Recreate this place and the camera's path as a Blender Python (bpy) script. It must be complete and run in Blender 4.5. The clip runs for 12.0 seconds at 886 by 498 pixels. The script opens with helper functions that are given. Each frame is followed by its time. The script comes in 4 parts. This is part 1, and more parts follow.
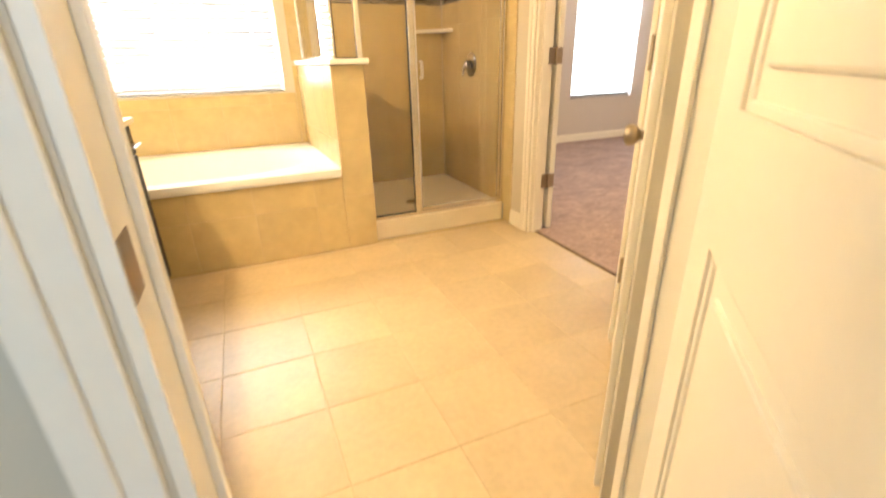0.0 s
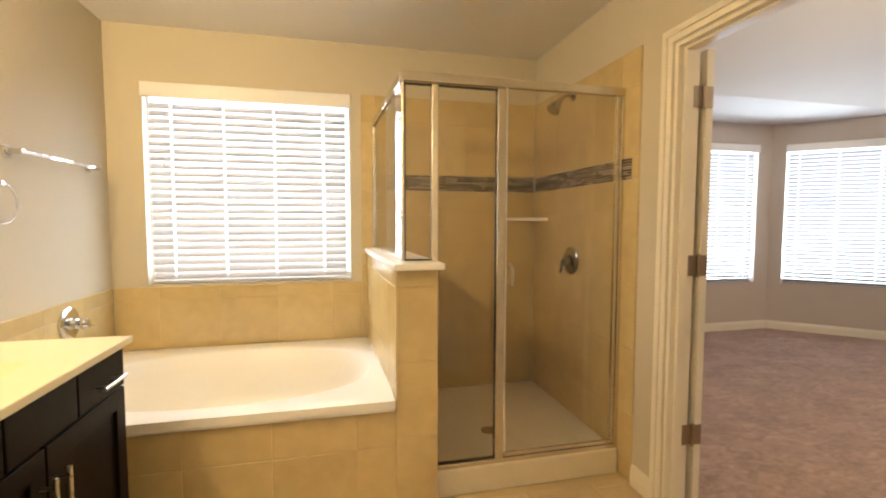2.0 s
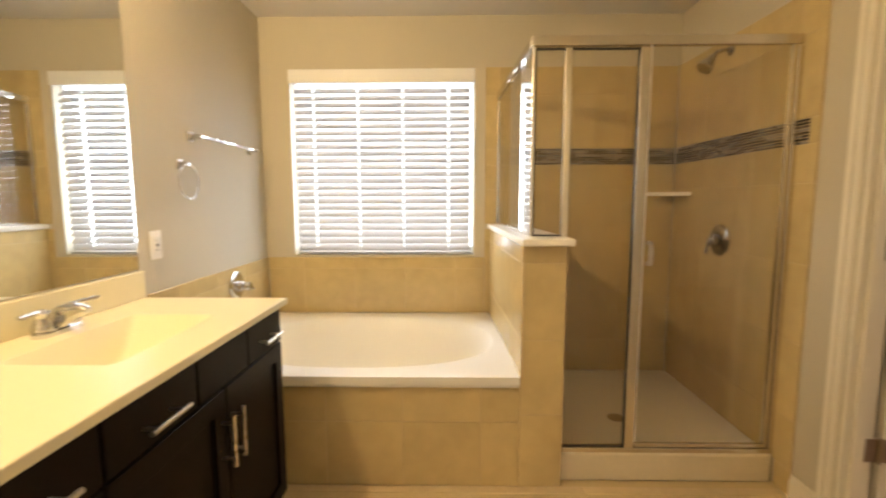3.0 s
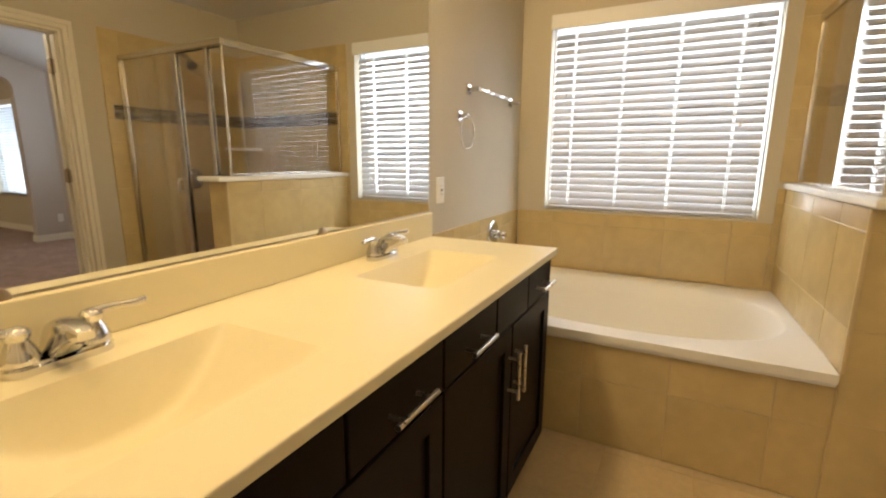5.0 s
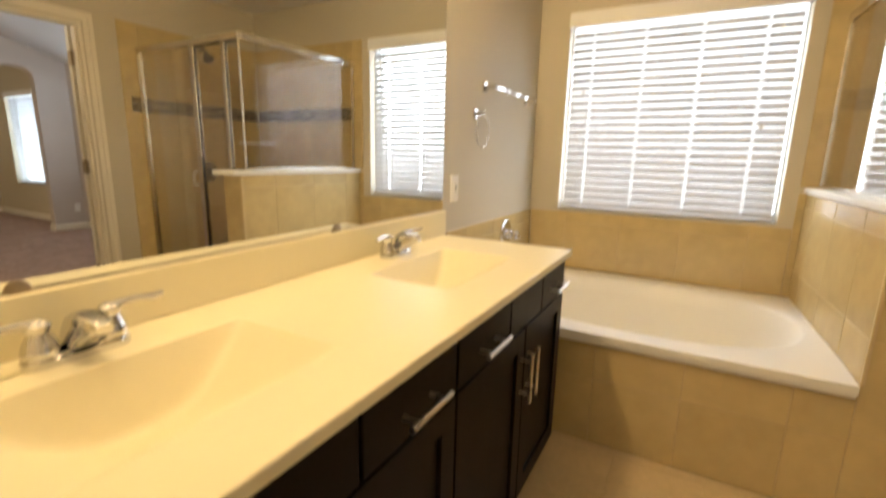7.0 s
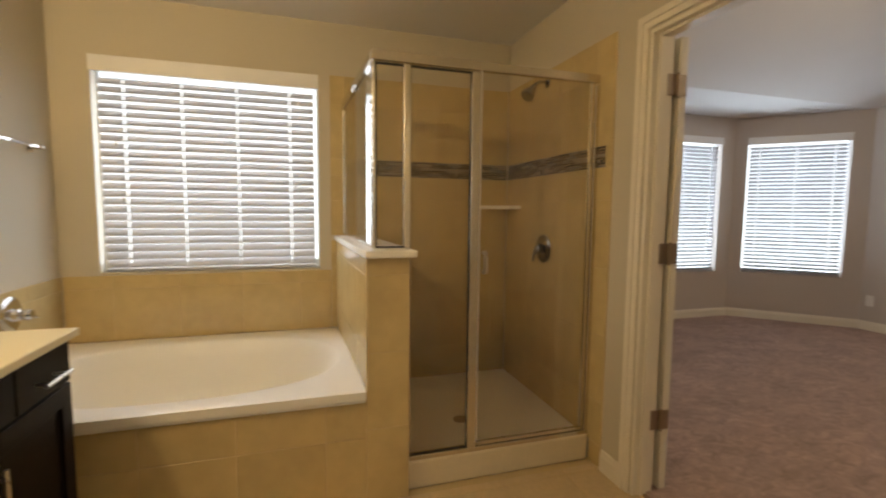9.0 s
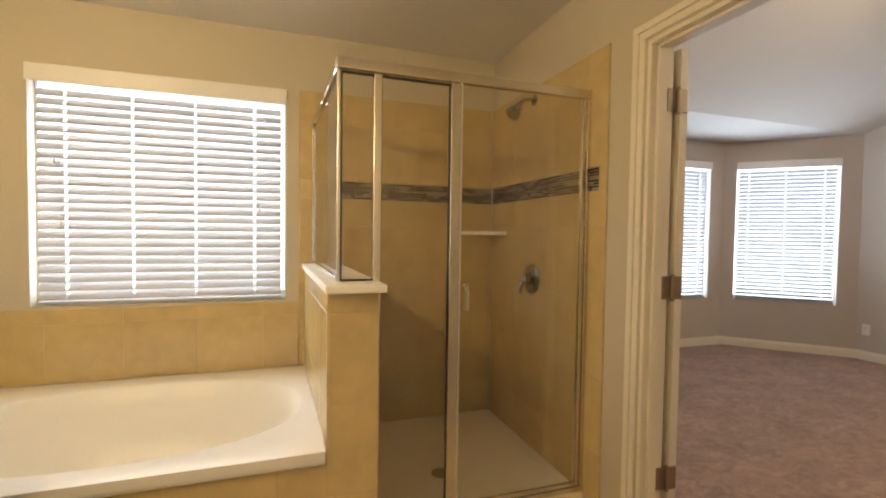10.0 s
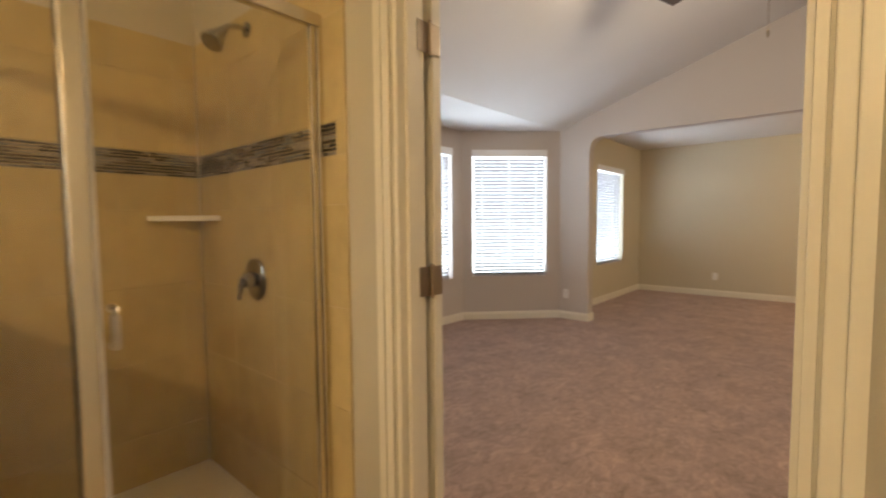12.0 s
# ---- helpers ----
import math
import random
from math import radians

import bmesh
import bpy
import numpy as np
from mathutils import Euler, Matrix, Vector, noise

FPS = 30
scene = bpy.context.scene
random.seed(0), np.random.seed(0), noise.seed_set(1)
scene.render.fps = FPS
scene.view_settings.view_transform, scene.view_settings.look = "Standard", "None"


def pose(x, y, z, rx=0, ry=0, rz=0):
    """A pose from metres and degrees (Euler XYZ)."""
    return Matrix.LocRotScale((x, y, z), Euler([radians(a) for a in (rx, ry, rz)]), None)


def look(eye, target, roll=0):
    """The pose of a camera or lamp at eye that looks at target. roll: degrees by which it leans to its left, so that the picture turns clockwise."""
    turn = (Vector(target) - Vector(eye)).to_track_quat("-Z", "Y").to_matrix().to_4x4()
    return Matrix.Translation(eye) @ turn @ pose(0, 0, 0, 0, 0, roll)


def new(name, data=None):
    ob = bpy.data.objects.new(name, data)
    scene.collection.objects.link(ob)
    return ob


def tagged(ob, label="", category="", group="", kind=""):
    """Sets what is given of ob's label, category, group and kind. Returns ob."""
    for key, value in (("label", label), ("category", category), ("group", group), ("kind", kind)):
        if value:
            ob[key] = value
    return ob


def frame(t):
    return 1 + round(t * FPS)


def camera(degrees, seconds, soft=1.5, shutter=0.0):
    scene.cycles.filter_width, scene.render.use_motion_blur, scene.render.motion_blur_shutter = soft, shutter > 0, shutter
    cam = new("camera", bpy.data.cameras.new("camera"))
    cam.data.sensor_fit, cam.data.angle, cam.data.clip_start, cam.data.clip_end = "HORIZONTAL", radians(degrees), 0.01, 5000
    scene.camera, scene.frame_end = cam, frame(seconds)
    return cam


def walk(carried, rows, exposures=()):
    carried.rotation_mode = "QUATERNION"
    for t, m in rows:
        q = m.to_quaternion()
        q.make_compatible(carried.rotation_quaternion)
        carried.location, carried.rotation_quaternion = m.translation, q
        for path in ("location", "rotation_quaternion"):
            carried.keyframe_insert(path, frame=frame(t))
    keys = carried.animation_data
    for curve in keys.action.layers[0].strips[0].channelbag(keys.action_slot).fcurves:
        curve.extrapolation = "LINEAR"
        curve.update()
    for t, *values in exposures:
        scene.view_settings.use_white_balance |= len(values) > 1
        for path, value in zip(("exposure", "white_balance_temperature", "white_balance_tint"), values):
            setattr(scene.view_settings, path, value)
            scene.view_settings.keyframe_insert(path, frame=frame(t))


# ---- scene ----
cam = camera(88.9, 12.0, soft=2.0, shutter=0.4)
PATH = [
    (0, (1.043, 0.194, 1.102), (1.762, 1.892, 0.327), -1.5),
    (0.2, (1.059, 0.268, 1.124), (1.82, 1.978, 0.419), -0.1),
    (0.3, (1.075, 0.312, 1.132), (1.823, 2.031, 0.435), -0.7),
    (0.5, (1.095, 0.416, 1.142), (1.834, 2.162, 0.503), -1.3),
    (1, (1.199, 0.642, 1.203), (1.778, 2.511, 0.786), -0.6),
    (1.5, (1.263, 0.846, 1.287), (1.821, 2.763, 1.169), -0.3),
    (2, (1.287, 0.955, 1.297), (1.752, 2.896, 1.174), 0.1),
    (2.5, (1.293, 0.991, 1.289), (1.571, 2.962, 1.094), 0.5),
    (3, (1.236, 0.992, 1.278), (1.202, 2.98, 1.061), -0.1),
    (3.5, (1.149, 0.992, 1.274), (0.745, 2.936, 1.034), -0.3),
    (3.7, (1.115, 0.995, 1.273), (0.6, 2.91, 1.009), -0.3),
    (5.3, (0.98, 0.97, 1.215), (0.02, 2.652, 0.718), 1.0),
    (5.5, (0.976, 0.964, 1.199), (0.017, 2.603, 0.571), 2.1),
    (6, (0.974, 0.979, 1.173), (0.008, 2.549, 0.398), 2.7),
    (6.5, (0.971, 0.98, 1.177), (-0.013, 2.559, 0.442), 2.0),
    (7, (0.972, 0.983, 1.241), (0.032, 2.701, 0.835), 1.3),
    (7.2, (0.972, 0.98, 1.28), (0.082, 2.755, 1.037), 0.9),
    (8.8, (1.252, 1.012, 1.303), (1.695, 2.956, 1.156), 0.6),
    (9, (1.292, 1.007, 1.285), (1.881, 2.91, 1.115), 0.6),
    (9.5, (1.341, 1.079, 1.275), (2.059, 2.939, 1.125), -0.9),
    (10, (1.411, 1.229, 1.304), (2.054, 3.121, 1.236), 0.8),
    (10.5, (1.465, 1.291, 1.319), (2.103, 3.187, 1.324), 1.1),
    (11, (1.542, 1.327, 1.315), (2.344, 3.159, 1.293), 0.6),
    (11.5, (1.658, 1.473, 1.31), (2.815, 3.104, 1.249), -1.5),
    (12, (1.817, 1.675, 1.286), (3.319, 2.99, 1.165), -0.5),
]
EXPO = [(0.0, 1.14), (0.5, 0.96), (1.0, 0.76), (1.5, 0.46), (2.0, 0.24), (2.5, 0.06), (3.5, -0.03), (5.5, -0.56), (6.0, -0.62), (6.5, -0.45), (7.0, -0.28), (8.0, -0.52), (9.0, -0.68), (9.5, -0.44), (10.0, -0.22), (10.5, -0.12), (11.0, -0.12), (11.5, -0.2), (12.0, -0.08)]
walk(cam, [(t, look(eye, target, roll)) for t, eye, target, roll in PATH], EXPO)

# ---- light ----
world = bpy.data.worlds.new("sky")
world.use_nodes = True
scene.world = world
nt = world.node_tree
sky = nt.nodes.new("ShaderNodeTexSky")
sky.sky_type = "NISHITA"
sky.sun_disc = False
sky.sun_elevation = radians(55)
sky.sun_rotation = radians(160)
nt.links.new(sky.outputs[0], nt.nodes["Background"].inputs[0])
nt.nodes["Background"].inputs[1].default_value = 0.15


def lamp(name, kind, m, power, color, **more):
    data = bpy.data.lights.new(name, kind)
    data.energy, data.color = power, color
    for key, value in more.items():
        if key == "size":
            data.size = value
        elif key == "size_y":
            data.shape, data.size_y = "RECTANGLE", value
        elif key == "angle":
            data.angle = value
        elif key == "radius":
            data.shadow_soft_size = value
    ob = new(name, data)
    ob.matrix_world = m
    return ob


lamp("sun", "SUN", look((0, 0, 9), (0.25, 1.0, 7.4)), 2.5, (1.0, 0.95, 0.88), angle=radians(0.5))
BULB_W, BATH_DAY, BED_DAY = 14.3, 24.0, 30.0
DAY = (0.87, 0.90, 1.0)
DAY_BED = (0.77, 0.86, 1.0)
WARM = (1.0, 0.72, 0.375)

# ---- materials ----


def mat(name, color, rough=0.5, metal=0.0, var=0.08, scale=6.0, fine=90.0, bump=0.1, depth=0.002, rand=0.0, island=0.0,
        spread=None, coat=0.0, spec=0.5, stretch=(1, 1, 1)):
    m = bpy.data.materials.new(name)
    m.use_nodes = True
    n, l = m.node_tree.nodes, m.node_tree.links
    b = n["Principled BSDF"]
    b.inputs["Roughness"].default_value = rough
    b.inputs["Metallic"].default_value = metal
    b.inputs["Coat Weight"].default_value = coat
    b.inputs["Specular IOR Level"].default_value = spec
    co = n.new("ShaderNodeTexCoord")
    mp = n.new("ShaderNodeMapping")
    mp.inputs["Scale"].default_value = stretch
    l.new(co.outputs["Object"], mp.inputs["Vector"])
    if rand:
        info, far = n.new("ShaderNodeObjectInfo"), n.new("ShaderNodeVectorMath")
        far.operation, far.inputs[0].default_value = "SCALE", (31.0, 17.0, 23.0)
        l.new(info.outputs["Random"], far.inputs["Scale"])
        l.new(far.outputs[0], mp.inputs["Location"])
    coarse, grain = n.new("ShaderNodeTexNoise"), n.new("ShaderNodeTexNoise")
    for tex, sc, det in ((coarse, scale, 5.0), (grain, fine, 3.0)):
        tex.inputs["Scale"].default_value = sc
        tex.inputs["Detail"].default_value = det
        l.new(mp.outputs[0], tex.inputs["Vector"])
    mix = n.new("ShaderNodeMath")
    mix.operation = "MULTIPLY_ADD"
    mix.inputs[1].default_value = 0.6
    l.new(coarse.outputs["Fac"], mix.inputs[0])
    g2 = n.new("ShaderNodeMath")
    g2.operation = "MULTIPLY"
    g2.inputs[1].default_value = 0.4
    l.new(grain.outputs["Fac"], g2.inputs[0])
    l.new(g2.outputs[0], mix.inputs[2])
    ramp = n.new("ShaderNodeValToRGB")
    lo = [max(0.0, c * (1 - var)) for c in color]
    hi = [min(1.0, c * (1 + var)) for c in color]
    ramp.color_ramp.elements[0].position, ramp.color_ramp.elements[1].position = 0.25, 0.75
    ramp.color_ramp.elements[0].color = (*lo, 1)
    ramp.color_ramp.elements[1].color = (*hi, 1)
    l.new(mix.outputs[0], ramp.inputs[0])
    out = ramp.outputs[0]
    if rand or island:
        src = n.new("ShaderNodeObjectInfo").outputs["Random"] if rand else n.new("ShaderNodeNewGeometry").outputs["Random Per Island"]
        if spread:
            r2 = n.new("ShaderNodeValToRGB")
            r2.color_ramp.interpolation = "CONSTANT"
            els = r2.color_ramp.elements
            while len(els) < len(spread):
                els.new(0.5)
            for k, c in enumerate(spread):
                els[k].position, els[k].color = k / len(spread), (*c, 1)
            l.new(src, r2.inputs[0])
            mx = n.new("ShaderNodeMixRGB")
            mx.blend_type, mx.inputs[0].default_value = "MIX", 0.85
            l.new(out, mx.inputs[1])
            l.new(r2.outputs[0], mx.inputs[2])
            out = mx.outputs[0]
        else:
            hs = n.new("ShaderNodeHueSaturation")
            mr = n.new("ShaderNodeMapRange")
            amount = rand or island
            mr.inputs["To Min"].default_value, mr.inputs["To Max"].default_value = 1 - amount, 1 + amount
            l.new(src, mr.inputs["Value"])
            l.new(mr.outputs[0], hs.inputs["Value"])
            l.new(out, hs.inputs["Color"])
            out = hs.outputs[0]
    l.new(out, b.inputs["Base Color"])
    rr = n.new("ShaderNodeMapRange")
    rr.inputs["To Min"].default_value, rr.inputs["To Max"].default_value = max(0.02, rough * 0.85), min(1.0, rough * 1.15)
    l.new(mix.outputs[0], rr.inputs["Value"])
    l.new(rr.outputs[0], b.inputs["Roughness"])
    if bump:
        bp = n.new("ShaderNodeBump")
        bp.inputs["Strength"].default_value, bp.inputs["Distance"].default_value = bump, depth
        l.new(grain.outputs["Fac"], bp.inputs["Height"])
        l.new(bp.outputs[0], b.inputs["Normal"])
    return m


def glass(name, tint=(1, 1, 1), rough=0.0):
    """Clear sheet: transparent, with gloss that grows towards grazing angles."""
    m = bpy.data.materials.new(name)
    m.use_nodes = True
    n, l = m.node_tree.nodes, m.node_tree.links
    n.remove(n["Principled BSDF"])
    t, g, x, f = (n.new("ShaderNodeBsdfTransparent"), n.new("ShaderNodeBsdfGlossy"), n.new("ShaderNodeMixShader"), n.new("ShaderNodeLayerWeight"))
    t.inputs[0].default_value = (*tint, 1)
    g.inputs["Roughness"].default_value = rough
    f.inputs["Blend"].default_value = 0.5
    p, a = n.new("ShaderNodeMath"), n.new("ShaderNodeMath")
    p.operation, p.inputs[1].default_value = "POWER", 2.6
    a.operation, a.inputs[1].default_value, a.inputs[2].default_value = "MULTIPLY_ADD", 0.9, 0.045
    l.new(f.outputs["Facing"], p.inputs[0])
    l.new(p.outputs[0], a.inputs[0])
    l.new(a.outputs[0], x.inputs[0])
    l.new(t.outputs[0], x.inputs[1])
    l.new(g.outputs[0], x.inputs[2])
    l.new(x.outputs[0], n["Material Output"].inputs[0])
    return m


def glow(name, color, power):
    m = bpy.data.materials.new(name)
    m.use_nodes = True
    b = m.node_tree.nodes["Principled BSDF"]
    b.inputs["Base Color"].default_value = (0.8, 0.8, 0.8, 1)
    b.inputs["Emission Color"].default_value = (*color, 1)
    b.inputs["Emission Strength"].default_value = power
    return m


M_WALL = mat("wall paint", (0.54, 0.49, 0.38), 0.6, var=0.03, scale=1.5, fine=160, bump=0.25)
M_WALL_BED = mat("bedroom wall paint", (0.54, 0.485, 0.44), 0.65, var=0.03, scale=1.5, fine=160, bump=0.25)
M_WALL_SIT = mat("sitting room wall paint", (0.57, 0.51, 0.38), 0.65, var=0.03, scale=1.5, fine=160, bump=0.25)
M_HALL = mat("hall wall paint", (0.48, 0.51, 0.54), 0.65, var=0.03, scale=1.5, fine=160, bump=0.25)
M_CEIL = mat("ceiling paint", (0.72, 0.70, 0.67), 0.8, var=0.03, scale=2, fine=120, bump=0.35)
M_TRIM = mat("white trim paint", (0.78, 0.73, 0.62), 0.35, var=0.03, scale=4, fine=60, bump=0.05)
M_FLOOR = mat("floor tile", (0.56, 0.435, 0.26), 0.36, var=0.14, scale=5, fine=40, bump=0.06, rand=0.06)
M_TILE = mat("wall tile", (0.54, 0.42, 0.205), 0.22, var=0.15, scale=4.5, fine=14, bump=0.0, rand=0.025)
M_GROUT = mat("grout", (0.55, 0.435, 0.245), 0.9, var=0.08, scale=10, fine=200, bump=0.3)
M_MOSAIC = mat("glass mosaic", (0.15, 0.13, 0.11), 0.12, var=0.1, scale=20, fine=90, bump=0.05, island=0.3,
               spread=[(0.02, 0.02, 0.025), (0.12, 0.09, 0.07), (0.05, 0.055, 0.065), (0.30, 0.27, 0.23), (0.03, 0.025, 0.02), (0.16, 0.17, 0.18), (0.06, 0.04, 0.03)])
M_TUB = mat("white acrylic", (0.80, 0.77, 0.70), 0.32, var=0.015, scale=3, fine=30, bump=0.02)
M_COUNTER = mat("cultured marble", (0.74, 0.675, 0.475), 0.36, spec=0.35, var=0.025, scale=7, fine=60, bump=0.02)
M_CURB = mat("cream marble", (0.70, 0.62, 0.46), 0.35, var=0.06, scale=6, fine=50, bump=0.02)
M_WOOD = mat("espresso wood", (0.007, 0.0042, 0.0032), 0.42, spec=0.09, var=0.25, scale=6, fine=50, bump=0.08, stretch=(1, 8, 1))
M_CHROME = mat("chrome", (0.70, 0.70, 0.71), 0.04, 1.0, var=0.02, scale=10, fine=60, bump=0.0)
# darker chrome copy: the dark surroundings it would mirror are put into its colour
M_VALVE = mat("chrome toned for dark reflections", (0.40, 0.39, 0.37), 0.12, 1.0, var=0.05, scale=20, fine=80, bump=0.0)
M_NICKEL = mat("brushed nickel", (0.62, 0.58, 0.52), 0.28, 1.0, var=0.06, scale=20, fine=120, bump=0.05)
M_HINGE = mat("aged satin nickel", (0.36, 0.29, 0.21), 0.38, 1.0, var=0.1, scale=20, fine=120, bump=0.05)
M_ALU = mat("satin aluminium", (0.70, 0.66, 0.58), 0.25, 1.0, var=0.04, scale=10, fine=120, bump=0.03)
M_GASKET = mat("black rubber", (0.015, 0.015, 0.015), 0.6, var=0.1)
M_GLASS = glass("shower glass", (0.97, 0.955, 0.925))
M_PANE = glass("window glass", (0.95, 0.97, 0.97))
M_MIRROR = mat("mirror silver", (0.86, 0.88, 0.87), 0.0, 1.0, var=0.0, bump=0.0)
M_SLAT = mat("white blind slat", (0.52, 0.51, 0.50), 0.45, var=0.02, scale=5, fine=40, bump=0.05)
# shaded copy of the slat: colour darkened to hold back the window lamp's glare
M_SLAT_BED = mat("white blind slat, shaded copy", (0.43, 0.43, 0.45), 0.45, var=0.02, scale=5, fine=40, bump=0.05)
for slat_mat, share in ((M_SLAT, 0.19), (M_SLAT_BED, 0.05)):
    sn, sl = slat_mat.node_tree.nodes, slat_mat.node_tree.links
    thin, blend = sn.new("ShaderNodeBsdfTranslucent"), sn.new("ShaderNodeMixShader")
    thin.inputs[0].default_value = (0.80, 0.80, 0.82, 1)
    blend.inputs[0].default_value = share
    sl.new(sn["Principled BSDF"].outputs[0], blend.inputs[1])
    sl.new(thin.outputs[0], blend.inputs[2])
    sl.new(blend.outputs[0], sn["Material Output"].inputs[0])
M_VINYL = mat("white vinyl", (0.80, 0.80, 0.80), 0.35, var=0.02, scale=5, fine=50, bump=0.02)
M_CARPET = mat("mauve carpet", (0.385, 0.262, 0.22), 0.95, var=0.30, scale=3.5, fine=110, bump=0.9, depth=0.012)
cn, cl_ = M_CARPET.node_tree.nodes, M_CARPET.node_tree.links
tread = cn.new("ShaderNodeTexNoise")
tread.inputs["Scale"].default_value, tread.inputs["Detail"].default_value, tread.inputs["Distortion"].default_value = 13.0, 3.0, 1.4
streak = cn.new("ShaderNodeMapping")
streak.inputs["Scale"].default_value, streak.inputs["Rotation"].default_value = (0.85, 1.5, 1.0), (0, 0, 0.6)
tc = cn.new("ShaderNodeTexCoord")
cl_.new(tc.outputs["Object"], streak.inputs[0])
cl_.new(streak.outputs[0], tread.inputs["Vector"])
mul = cn.new("ShaderNodeMixRGB")
mul.blend_type, mul.inputs[0].default_value = "OVERLAY", 0.55
base_in = cn["Principled BSDF"].inputs["Base Color"]
cl_.new(base_in.links[0].from_socket, mul.inputs[1])
cl_.new(tread.outputs["Fac"], mul.inputs[2])
cl_.new(mul.outputs[0], base_in)
cn["Principled BSDF"].inputs["Sheen Weight"].default_value = 0.12
M_PLATE = mat("white plastic", (0.80, 0.78, 0.74), 0.3, var=0.01)
M_DARK = mat("dark recess", (0.02, 0.018, 0.015), 0.7, var=0.1)
M_FAN = mat("dark walnut blade", (0.05, 0.03, 0.02), 0.4, var=0.2, stretch=(8, 1, 1))
M_BULB = glow("frosted bulb", (1.0, 0.75, 0.45), 6.0)
M_GRASS = mat("lawn", (0.08, 0.12, 0.04), 0.9, var=0.3, scale=2, fine=60, bump=0.5)
M_STRIP = mat("brown transition strip", (0.20, 0.13, 0.085), 0.6, var=0.15)

# ---- building helpers ----
POSES = {}


def box(bm, x0, x1, y0, y1, z0, z1, bevel=0.0, seg=2):
    r = bmesh.ops.create_cube(bm, size=1.0, matrix=Matrix.Translation(((x0 + x1) / 2, (y0 + y1) / 2, (z0 + z1) / 2)) @ Matrix.Diagonal((abs(x1 - x0), abs(y1 - y0), abs(z1 - z0), 1)))
    if bevel:
        es = list({e for v in r["verts"] for e in v.link_edges})
        bmesh.ops.bevel(bm, geom=es, offset=bevel, segments=seg, affect="EDGES", profile=0.5)
    return bm


def block(x0, x1, y0, y1, z0, z1, bevel=0.0, seg=2):
    return box(bmesh.new(), x0, x1, y0, y1, z0, z1, bevel, seg)


def tube(bm, points, radius, sides=12, caps=True):
    """A round bar through points; radius is a number or one for each point."""
    pts = [Vector(p) for p in points]
    rings = []
    up = Vector((0, 0, 1))
    for k, p in enumerate(pts):
        d = (pts[min(k + 1, len(pts) - 1)] - pts[max(k - 1, 0)]).normalized()
        a = d.cross(up) if abs(d.dot(up)) < 0.95 else d.cross(Vector((0, 1, 0)))
        a.normalize()
        b = d.cross(a)
        r = radius[k] if isinstance(radius, (list, tuple)) else radius
        rings.append([bm.verts.new(p + r * (math.cos(2 * math.pi * j / sides) * a + math.sin(2 * math.pi * j / sides) * b)) for j in range(sides)])
    for r0, r1 in zip(rings, rings[1:]):
        for j in range(sides):
            bm.faces.new((r0[j], r0[(j + 1) % sides], r1[(j + 1) % sides], r1[j]))
    if caps:
        bm.faces.new(rings[0])
        bm.faces.new(rings[-1])
    bmesh.ops.recalc_face_normals(bm, faces=bm.faces[:])
    return bm


def lathe(bm, profile, centre, axis=(0, 0, 1), sides=24):
    """A turned shape: profile rows of (distance along the axis, radius)."""
    ax = Vector(axis).normalized()
    return tube(bm, [Vector(centre) + ax * h for h, r in profile], [max(r, 0.0004) for h, r in profile], sides)


def bend(p0, p1, p2, n=8):
    p0, p1, p2 = Vector(p0), Vector(p1), Vector(p2)
    return [p0 * (1 - t) ** 2 + p1 * 2 * t * (1 - t) + p2 * t * t for t in [k / n for k in range(n + 1)]]


def prism(bm, outline, z0, z1):
    lo = [bm.verts.new((x, y, z0)) for x, y in outline]
    hi = [bm.verts.new((x, y, z1)) for x, y in outline]
    bm.faces.new(lo), bm.faces.new(hi)
    for k in range(len(lo)):
        bm.faces.new((lo[k], lo[(k + 1) % len(lo)], hi[(k + 1) % len(lo)], hi[k]))
    bmesh.ops.recalc_face_normals(bm, faces=bm.faces[:])
    return bm


def mesh_of(name, bm, material, smooth=False):
    me = bpy.data.meshes.new(name)
    bm.to_mesh(me)
    bm.free()
    me.materials.append(material)
    if smooth:
        for p in me.polygons:
            p.use_smooth = True
        try:
            me.set_sharp_from_angle(angle=radians(40))
        except Exception:
            pass
    return me


def part(name, bm, material, parent=None, label="", smooth=False, m=None):
    """One mesh object; its mesh is given in the world's metres, or at the pose m."""
    me = bm if isinstance(bm, bpy.types.Mesh) else mesh_of(name, bm, material, smooth)
    ob = new(name, me)
    POSES[ob] = m.copy() if m else Matrix()
    ob.matrix_basis = POSES[ob]
    if parent:
        ob.parent = parent
        ob.matrix_parent_inverse = POSES[parent].inverted()
    if label:
        ob["label"] = label
    return ob


def thing(name, at, label, category, group="", kind=""):
    ob = new(name)
    ob.empty_display_size = 0.1
    POSES[ob] = Matrix.Translation(at)
    ob.matrix_basis = POSES[ob]
    return tagged(ob, label, category, group, kind)


def structure(name, bm, material, label, category, smooth=False):
    return tagged(part(name, bm, material, None, "", smooth), label, category, "", "structure")


# ---- the plan ----
CEIL = 2.44
XE, YN = 2.70, 4.0            # bath side of the east and north walls
WIN = (0.19, 1.39, 0.91, 2.10)
DOOR = (1.693, 2.632, 2.05)  # bedroom doorway
ENTRY = (0.905, 1.728, 2.055)
YS0, YS1 = 0.645, 0.75         # entry wall
BAY = ((4.04, 4.42), (4.95, 5.33), (6.37, 5.33), (7.28, 4.42))
WE = 2.81                     # bedroom side of the east wall

